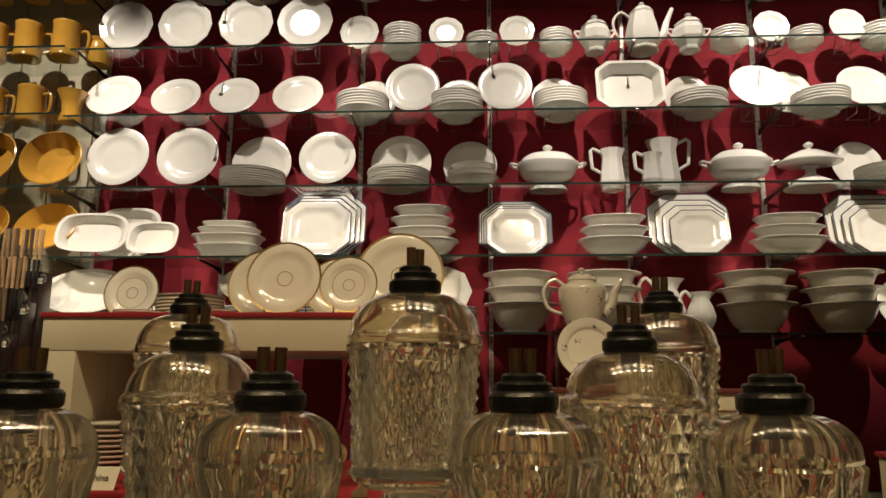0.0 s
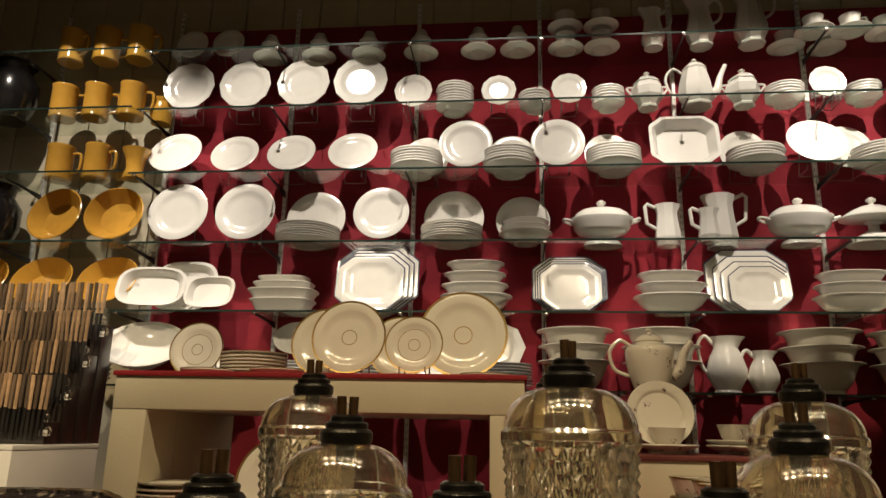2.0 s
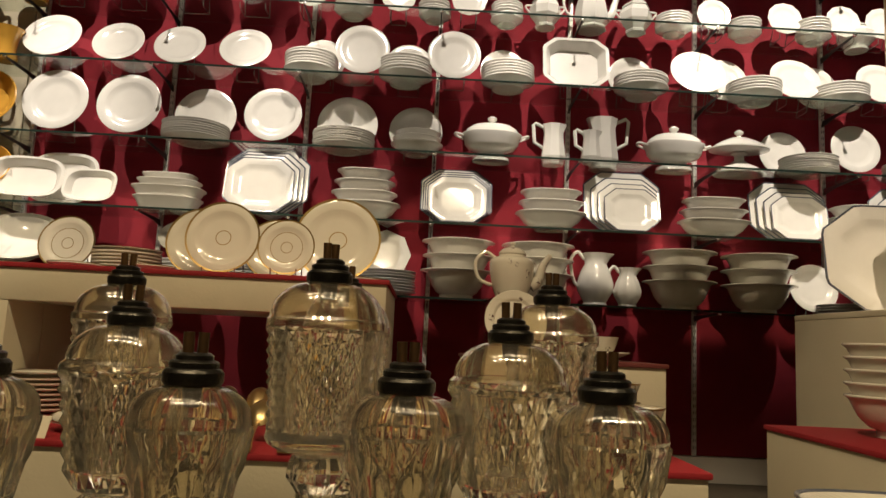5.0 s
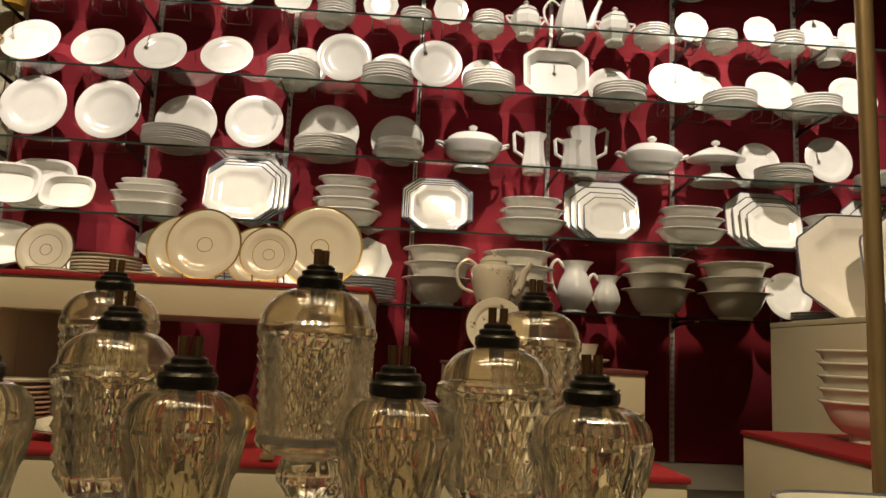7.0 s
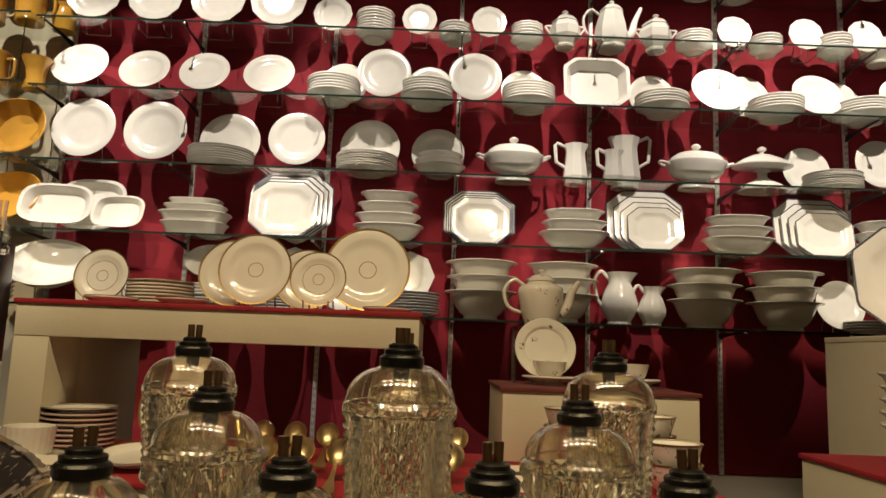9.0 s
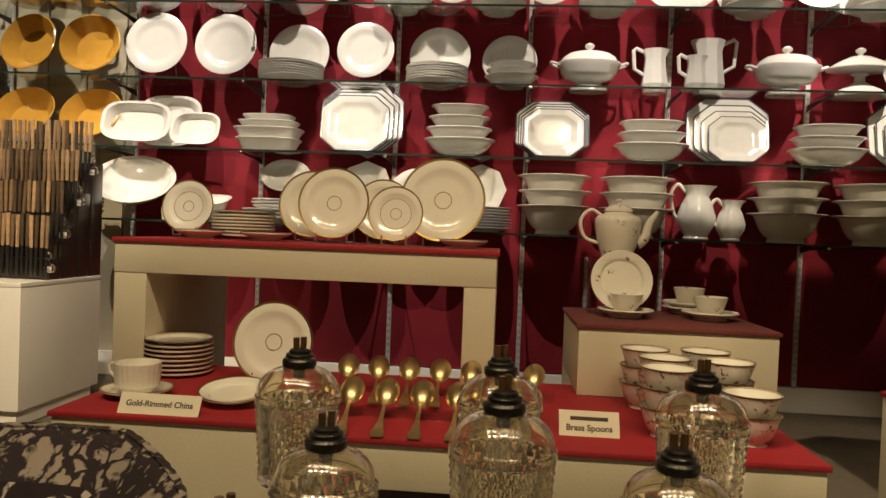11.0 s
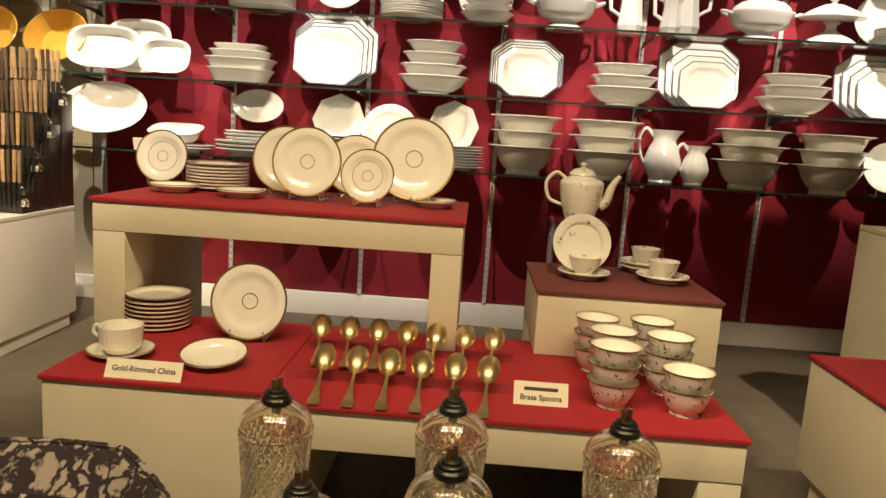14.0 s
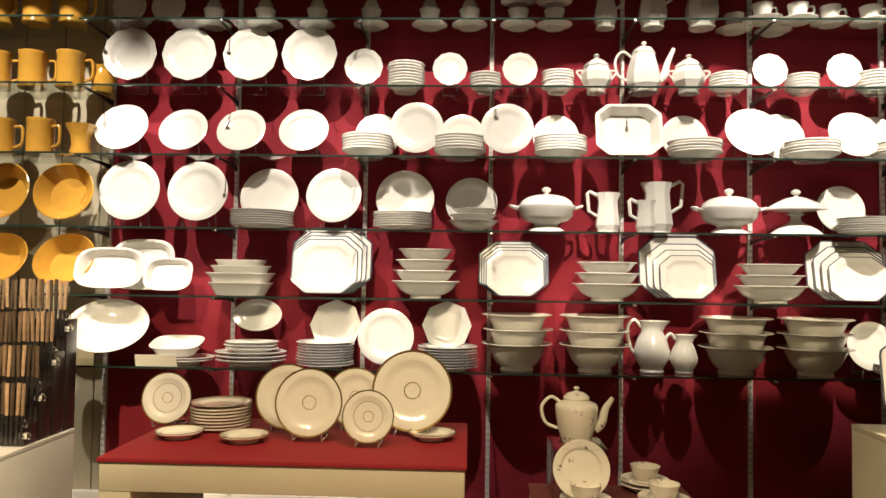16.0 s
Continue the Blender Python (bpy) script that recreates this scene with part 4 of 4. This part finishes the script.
place("giltsaucer2", None, pose(-0.226, 1.485, TOP + 0.013, 9), "cream saucer with gilt rim tipped forward", "saucer", "gilt saucers")


def lettering(text, size, parent, loc):
    cu = bpy.data.curves.new("lettering", "FONT")
    cu.body, cu.size, cu.align_x, cu.extrude = text, size, "CENTER", 0.0002
    cu.offset = size * 0.018
    tmp = new("lettering", cu)
    me = bpy.data.meshes.new_from_object(tmp.evaluated_get(bpy.context.evaluated_depsgraph_get()))
    bpy.data.objects.remove(tmp)
    ob = new("lettering", me)
    me.materials.clear()
    me.materials.append(INK)
    ob.parent, ob.matrix_basis = parent, pose(*loc, 90)
    return ob


def card(w, h, m, label):
    ob = link_mesh("label_card", box(-w / 2, w / 2, 0, 0.002, 0, h), CARD, smooth=False)
    ob.matrix_basis = m
    tagged(ob, label, "label card", "label cards")
    return ob


c = card(0.165, 0.042, pose(-0.333, 1.354, TOP, -28, 0, 0), "cream label card with printed words on red felt")
lettering("Gold-Rimmed China", 0.0165, c, (0, -0.0006, 0.016))
c = card(0.115, 0.05, pose(0.508, 1.385, TOP, -28, 0, 0), "cream label card with printed words on red felt")
lettering("Brass Spoons", 0.0165, c, (0, -0.0006, 0.011))
part("name_bar", box(-0.036, 0.036, -0.0008, 0.0, 0.031, 0.038), INK, c, "dark printed bar", smooth=False)


def spoon():
    ob = empty("spoon")
    bm = loft([(0, 0.012), (0.3, 0.0115), (0.6, 0.0085), (0.85, 0.003), (1.0, -0.003), (0.93, -0.003), (0.6, 0.0065), (0, 0.0095)], 28, scallop(1, 0.14), 0.044, 0.027)
    bmesh.ops.rotate(bm, verts=bm.verts, cent=(-0.045, 0, 0), matrix=Matrix.Rotation(radians(-14), 3, "Y"))
    part("bowl", bm, BRASS, ob)
    hb = bmesh.new()
    pts = [(-0.03, 0.003, 0.0035), (-0.055, 0.006, 0.003), (-0.1, 0.006, 0.0045), (-0.135, 0.0075, 0.009), (-0.15, 0.011, 0.0125), (-0.165, 0.009, 0.0115)]
    rows = []
    for x, z, w in pts:
        rows.append([hb.verts.new((x, s * w, z + t)) for s, t in ((-1, 0), (1, 0), (1, 0.002), (-1, 0.002))])
    for p, q in zip(rows, rows[1:]):
        for i in range(4):
            hb.faces.new((p[i], p[(i + 1) % 4], q[(i + 1) % 4], q[i]))
    hb.faces.new(rows[0][::-1])
    hb.faces.new(rows[-1])
    part("handle", hb, BRASS, ob)
    return ob


for i in range(6):
    x = 0.033 + i * 0.0722
    place("spoon", spoon, pose(x + 0.002, 1.445, TOP + 0.043, 0, -17, 90 + (4 - 1.6 * i)), "polished brass spoon propped on red felt", "spoon", "brass spoons")
for i in range(7):
    x = -0.02 + i * 0.0722
    place("spoon", spoon, pose(x, 1.665, TOP + 0.05, 0, -17, 90 + (8 - 2.5 * i)), "polished brass spoon propped on red felt", "spoon", "brass spoons")
for y in (1.43, 1.65):
    b = link_mesh("spoon_rest", box(-0.045, 0.46, y, y + 0.003, TOP + 0.001, TOP + 0.026), ACRYLIC, smooth=False)
    tagged(b, "clear acrylic strip propping a row of spoons", "spoon rest", "spoon rests")
    b.visible_shadow = False


def tea_bowl():
    ob = cup(0.054, 0.058, PAINTED)
    part("rim_band", ring_band(0.0515, 0.0548, 0.0545, 0.0565, 0.0025, 32), GOLD, ob, "dark gilt rim line")
    part("lining", loft([(0.0512, 0.0560), (0.0455, 0.0412), (0.0382, 0.0220), (0.0215, 0.0098), (0, 0.0092)], 32), CREAM, ob, "plain white lining")
    return ob


for x, y, c in ((0.66, 1.42, 3), (0.678, 1.545, 3), (0.66, 1.66, 3), (0.803, 1.53, 3), (0.795, 1.665, 3), (0.812, 1.405, 2)):
    for k in range(c):
        place("painted", tea_bowl, pose(x, y, TOP + 0.001 + k * 0.038, 0, 0, random.uniform(0, 360)), "small painted china tea bowl in a stack", "cup", "painted tea bowls")

# ---- sprigged tea set on the box riser ----
ac = tagged(empty("acrylic_stand"), "clear acrylic stand under a teapot", "stand")
part("panel", box(0.57, 0.575, 1.98, 2.14, TT, 0.695), ACRYLIC, ac, smooth=False)
part("panel", box(0.725, 0.73, 1.98, 2.14, TT, 0.695), ACRYLIC, ac, smooth=False)
part("panel", box(0.57, 0.73, 1.98, 2.14, 0.695, 0.701), ACRYLIC, ac, smooth=False)
for o in ac.children:
    o.visible_shadow = False
place("sprigpot", lambda: teapot(0.168, 0.064, SPRIG, "round", 0, 0.80), pose(0.65, 2.06, 0.702), "cream teapot with small flower sprigs", "teapot")


def sprig_saucer():
    return plate(0.074, mat=SPRIG, deep=2.0, name="saucer")


place("sprigplate", lambda: plate(0.082, mat=SPRIG, deep=1.6, name="saucer"), pose(0.652, 1.985, TT + 0.092, 76), "sprigged cream saucer leaning upright below the teapot", "saucer")
for x, y in ((0.662, 1.95), (0.888, 1.972), (0.868, 2.115)):
    place("sprigsaucer", sprig_saucer, pose(x, y, TT), "sprigged cream saucer on the dull red riser", "saucer", "sprigged saucers")
    if y > 2:
        place("sprigsaucer", None, pose(x, y, TT + 0.013), "sprigged cream saucer on another", "saucer", "sprigged saucers")
    place("sprigcup", lambda: cup(0.045, 0.048, SPRIG), pose(x, y, TT + (0.026 if y > 2 else 0.013)), "sprigged handleless cup on a saucer", "cup", "sprigged cups")

# ---- large platters and bowls at the far side ----
for i, (x, hx) in enumerate(((1.84, 0.21), (2.0, 0.21))):
    place(("bigplatter",), lambda: plate(1.0, mat=IRON, out=cut_corner(0.5), rim=BLUE, n=64, sx=0.218, sy=0.17, deep=0.2, name="platter", band=0.975), pose(x, 2.2 - 0.07 * i, 0.719 + 0.17, 80, 0, -4), "large white eight-sided platter with slate-blue edge on a plinth", "platter", "large platters")
pile("rightbowls", 1.455, 1.60, 0.415, 0.112, 5, 0.028, "cream bowl in a stack on red felt", "bowls on the side table", build=bowl, h=0.8, mat=CREAM)

# ---- glass shelf with the oil lamps ----
LT = 0.393
low = tagged(glass_shelf(-0.75, 0.95, 0.30, 0.775, LT), "low glass shelf carrying pressed-glass lamps", "shelf")
for x in (-0.74, 0.92):
    for y in (0.33, 0.75):
        part("leg", loft([(0, 0), (0.012, 0), (0.012, LT - 0.01), (0, LT - 0.01)], 20), STEEL, low, "slim grey metal leg").location = (x, y, 0)


def burner(z, parent):
    cap = part("burner", loft([(0.0, z - 0.012), (0.0055, z - 0.012), (0.0065, z - 0.001), (0.0155, z), (0.0168, z + 0.002), (0.0168, z + 0.007), (0.0155, z + 0.0085), (0.0150, z + 0.009), (0.0135, z + 0.0095), (0.0138, z + 0.0125), (0.0128, z + 0.0135), (0.0105, z + 0.014), (0.0105, z + 0.0165), (0.0085, z + 0.018), (0, z + 0.018)], 36), PEWTER, parent, "dark pewter burner cap")
    for s in (-1, 1):
        part("wick_tube", tube([(s * 0.0042, 0, z + 0.016), (s * 0.0046, 0, z + 0.0295)], 0.0031, 10), TUBE, cap, "brown metal wick tube")
    return cap


def lamp(font, stem, facets, z_cap, sides, around, step, sharp=11):
    """A pressed-glass lamp: hollow font with cut relief, stem and stepped base."""
    ob = empty("oil_lamp")
    outer = [(r, z) for r, z in font]
    zlo = font[0][1]
    fine = []
    for (r0, z0), (r1, z1) in zip(outer, outer[1:]):
        steps = max(1, round((z1 - z0) / step))
        for k in range(steps):
            fine.append((r0 + (r1 - r0) * k / steps, z0 + (z1 - z0) * k / steps))
    fine.append(outer[-1])
    inner = [(max(r - 0.0036, 0.004), z) for r, z in outer[::-1] if z > zlo + 0.012] + [(0, zlo + 0.014)]
    def relief(a, z, r):
        for (r0, z0), (r1, z1) in zip(outer, outer[1:]):
            if z0 <= z <= z1 and r < r0 + (r1 - r0) * (z - z0) / (z1 - z0) - 0.001:
                return 1.0
        return facets(a, z, r)
    bm = loft([(0, zlo)] + fine + inner, around, circle, warp=relief)
    for f in [f for f in bm.faces if len(f.verts) == 4]:
        v = f.verts[:]
        r = [math.hypot(q.co.x, q.co.y) for q in v]
        if abs(r[0] + r[2] - r[1] - r[3]) > 0.0008:
            # points of the cut pattern: the fold runs between the two low corners
            k = 0 if r[0] + r[2] < r[1] + r[3] else 1
            bm.faces.remove(f)
            bm.faces.new((v[k], v[k + 1], v[(k + 2) % 4]))
            bm.faces.new((v[(k + 2) % 4], v[(k + 3) % 4], v[k]))
    a = part("font", bm, CRYSTAL, ob, "clear cut-pattern glass font", sharp=sharp)
    b = part("stem", loft(stem, 96, scallop(sides, 0.08)), CRYSTAL, ob, "clear glass stem and fluted base", sharp=16)
    a.visible_shadow = b.visible_shadow = False
    burner(z_cap, ob)
    return ob


def diamonds(lo, hi, around, pitch, depth):
    def f(a, z, r):
        if z < lo or z > hi or r < 0.02:
            return 1.0
        u, v = a * around / (2 * math.pi), (z - lo) / pitch
        p, q = (u + v) % 1, (u - v) % 1
        return 1 + depth * (min(p, 1 - p) + min(q, 1 - q) - 0.5) * 2
    return f


def fans(lo, hi, around, depth):
    """Panels with a fan of cut grooves below and flat shoulder facets above."""
    def f(a, z, r):
        if r < 0.015:
            return 1.0
        d = math.pi / around
        if z > hi:
            return math.cos(d) / math.cos((a % (2 * d)) - d)
        if z < lo:
            return 1.0
        u = (a * around / (2 * math.pi)) % 1 - 0.5
        v = (z - lo) / (hi - lo)
        ray = math.atan2(u * 1.6, 0.12 + v) * 4 / math.pi
        fold = abs((ray % 1) - 0.5) * 2
        arch = max(0, 1 - abs(v - 0.85 + 1.4 * u * u) * 7)
        return 1 + depth * (fold * (0.35 + 0.65 * v) - 0.5 - 0.9 * arch + 0.8 * max(0, abs(u) - 0.4) * 10)
    return f


TALLSTEM = [(0, 0), (0.042, 0), (0.042, 0.004), (0.0395, 0.006), (0.038, 0.010), (0.034, 0.012), (0.031, 0.018), (0.025, 0.025), (0.0175, 0.031), (0.0150, 0.036), (0.0190, 0.039), (0.0205, 0.043), (0.0185, 0.047), (0.0145, 0.050), (0.0140, 0.062), (0.0170, 0.066), (0.0215, 0.071), (0.0215, 0.076), (0.0185, 0.084), (0, 0.086)]
LOWSTEM = [(0, 0), (0.034, 0), (0.034, 0.004), (0.031, 0.008), (0.025, 0.014), (0.017, 0.022), (0.0125, 0.030), (0.0125, 0.038), (0.017, 0.043), (0.0145, 0.048), (0.016, 0.06), (0, 0.062)]


def dome(r, z0, z1):
    """The rounded shoulder of a font, from its widest ring up to the neck."""
    return [(0.012 + (r - 0.012) * math.cos(k * math.pi / 24), z0 + (z1 - z0) * math.sin(k * math.pi / 24)) for k in range(1, 13)]


def lamp_diamond():
    return lamp([(0.017, 0.0995), (0.030, 0.102), (0.0365, 0.106), (0.0385, 0.110), (0.0375, 0.115), (0.0362, 0.118), (0.0405, 0.184), (0.0428, 0.187), (0.0428, 0.192), (0.0410, 0.1945)] + dome(0.041, 0.1945, 0.2195), [(r, z * 1.16) for r, z in TALLSTEM], diamonds(0.118, 0.184, 24, 0.066 / 4.5, 0.05), 0.2195, 8, 48, 0.066 / 9, 13)


def lamp_oval():
    return lamp([(0.017, 0.0645), (0.0265, 0.070), (0.0325, 0.083), (0.0412, 0.147), (0.0438, 0.151), (0.0432, 0.1545), (0.0400, 0.1575)] + dome(0.040, 0.1575, 0.1825), [(r, z * 0.755) for r, z in TALLSTEM], diamonds(0.083, 0.147, 20, 0.064 / 3, 0.075), 0.1825, 8, 40, 0.064 / 6, 13)


def lamp_taper():
    return lamp([(0.013, 0.0615), (0.022, 0.066), (0.026, 0.085), (0.0325, 0.118), (0.0352, 0.131), (0.0350, 0.1335)] + dome(0.035, 0.1335, 0.1505), LOWSTEM, fans(0.066, 0.128, 8, 0.075), 0.1505, 8, 192, 0.002, 15)


for x, y in ((0.334, 0.56), (0.130, 0.702), (0.331, 0.715), (0.521, 0.69)):
    place("lampA", lamp_diamond, pose(x, y, LT, 0, 0, random.uniform(0, 60)), "clear diamond-patterned glass oil lamp with dark burner", "oil lamp", "glass oil lamps")
for x, y in ((0.193, 0.562), (0.468, 0.558)):
    place("lampB", lamp_oval, pose(x, y, LT, 0, 0, random.uniform(0, 60)), "clear barrel-shaped glass oil lamp with dark burner", "oil lamp", "glass oil lamps")
for x, y in ((0.152, 0.455), (0.276, 0.447), (0.396, 0.454), (0.512, 0.453)):
    place("lampC", lamp_taper, pose(x, y, LT, 0, 0, random.uniform(0, 60)), "short tapered clear glass oil lamp with dark burner", "oil lamp", "short glass oil lamps")


def flow_bowl():
    t = empty("footed_bowl")
    def o(a):
        d = math.pi / 8
        r = (math.cos(d) / math.cos(((a + d) % (2 * d)) - d)) * 0.6 + 0.4
        return r * math.cos(a), r * math.sin(a)
    def rope(a):
        x, y = o(a)
        k = 1 + 0.003 * math.cos(72 * a)
        return x * k, y * k
    part("body", loft([(0, 0.020), (0.100, 0.020), (0.110, 0.006), (0.120, 0.006), (0.124, 0.010), (0.150, 0.0125), (0.178, 0.022), (0.197, 0.040), (0.207, 0.060), (0.2135, 0.073)], 96, o), FLOWOUT, t, "dark flow-blue outside", sharp=50)
    part("lip", loft([(0.2135, 0.0745), (0.2070, 0.0740), (0.1960, 0.0690)], 96, o), FLOWLIP, t, "mottled dark and white lip", sharp=50)
    part("border", loft([(0.1960, 0.0690), (0.1830, 0.0590), (0.1660, 0.0450), (0.1560, 0.0390)], 96, o), FLOWLIP, t, "border of dark leaves on white", sharp=50)
    part("wall", loft([(0.1560, 0.0390), (0.1460, 0.0340), (0.1370, 0.0310)], 96, o), FLOWDARK, t, "dark patterned band", sharp=50)
    part("well", loft([(0.1370, 0.0310), (0.1250, 0.0275), (0.0900, 0.0255), (0.0450, 0.0250), (0, 0.0250)], 96, o), FLOW, t, "white well with dark flower transfer", sharp=50)
    part("rim", ring_band(0.2085, 0.2155, 0.0725, 0.0725, 0.0050, 288, rope), FLOWLIP, t, "roped mottled rim")
    return t


place("flowbowl", flow_bowl, pose(-0.143, 0.556, 0.4125, 11.3, -1.2), "large eight-sided flow-blue footed bowl tilted on its rest", "bowl")
rest = tagged(empty("bowl_rest"), "small white rest under the tilted bowl", "rest")
part("disc", loft([(0, 0), (0.027, 0), (0.030, 0.002), (0.028, 0.006), (0.018, 0.008), (0.017, 0.011), (0, 0.012)], 32, rounded(2.6), 1.2, 0.9), WHITEPL, rest)
rest.matrix_basis = pose(0.025, 0.611, LT + 0.001)
soft4 = rounded(4.0)


def feathered(a):
    x, y = soft4(a)
    k = 1 + 0.003 * math.cos(64 * a)
    return x * k, y * k


for i, (x, y, hx, hy, z, tz) in enumerate(((0.765, 0.585, 0.175, 0.125, 0.0, -4), (0.80, 0.575, 0.105, 0.07, 0.014, -14), (0.85, 0.60, 0.13, 0.085, 0.034, -8))):
    place(("feather", i), lambda hx=hx, hy=hy: plate(1.0, mat=CREAM, out=feathered, rim=BLUE, n=320, sx=hx, sy=hy, deep=0.2, name="platter", band=0.976), pose(x, y, LT + 0.001 + z, 0, 0, tz), "cream platter with blue feathered edge on the glass shelf", "platter", "feather-edged platters")
tagged(link_mesh("case_post", loft([(0, 0), (0.011, 0), (0.011, 3.6), (0, 3.6)], 24), BRASSPOLE), "slim bronze corner post of the display case", "post").location = (0.993, 0.90, 0)
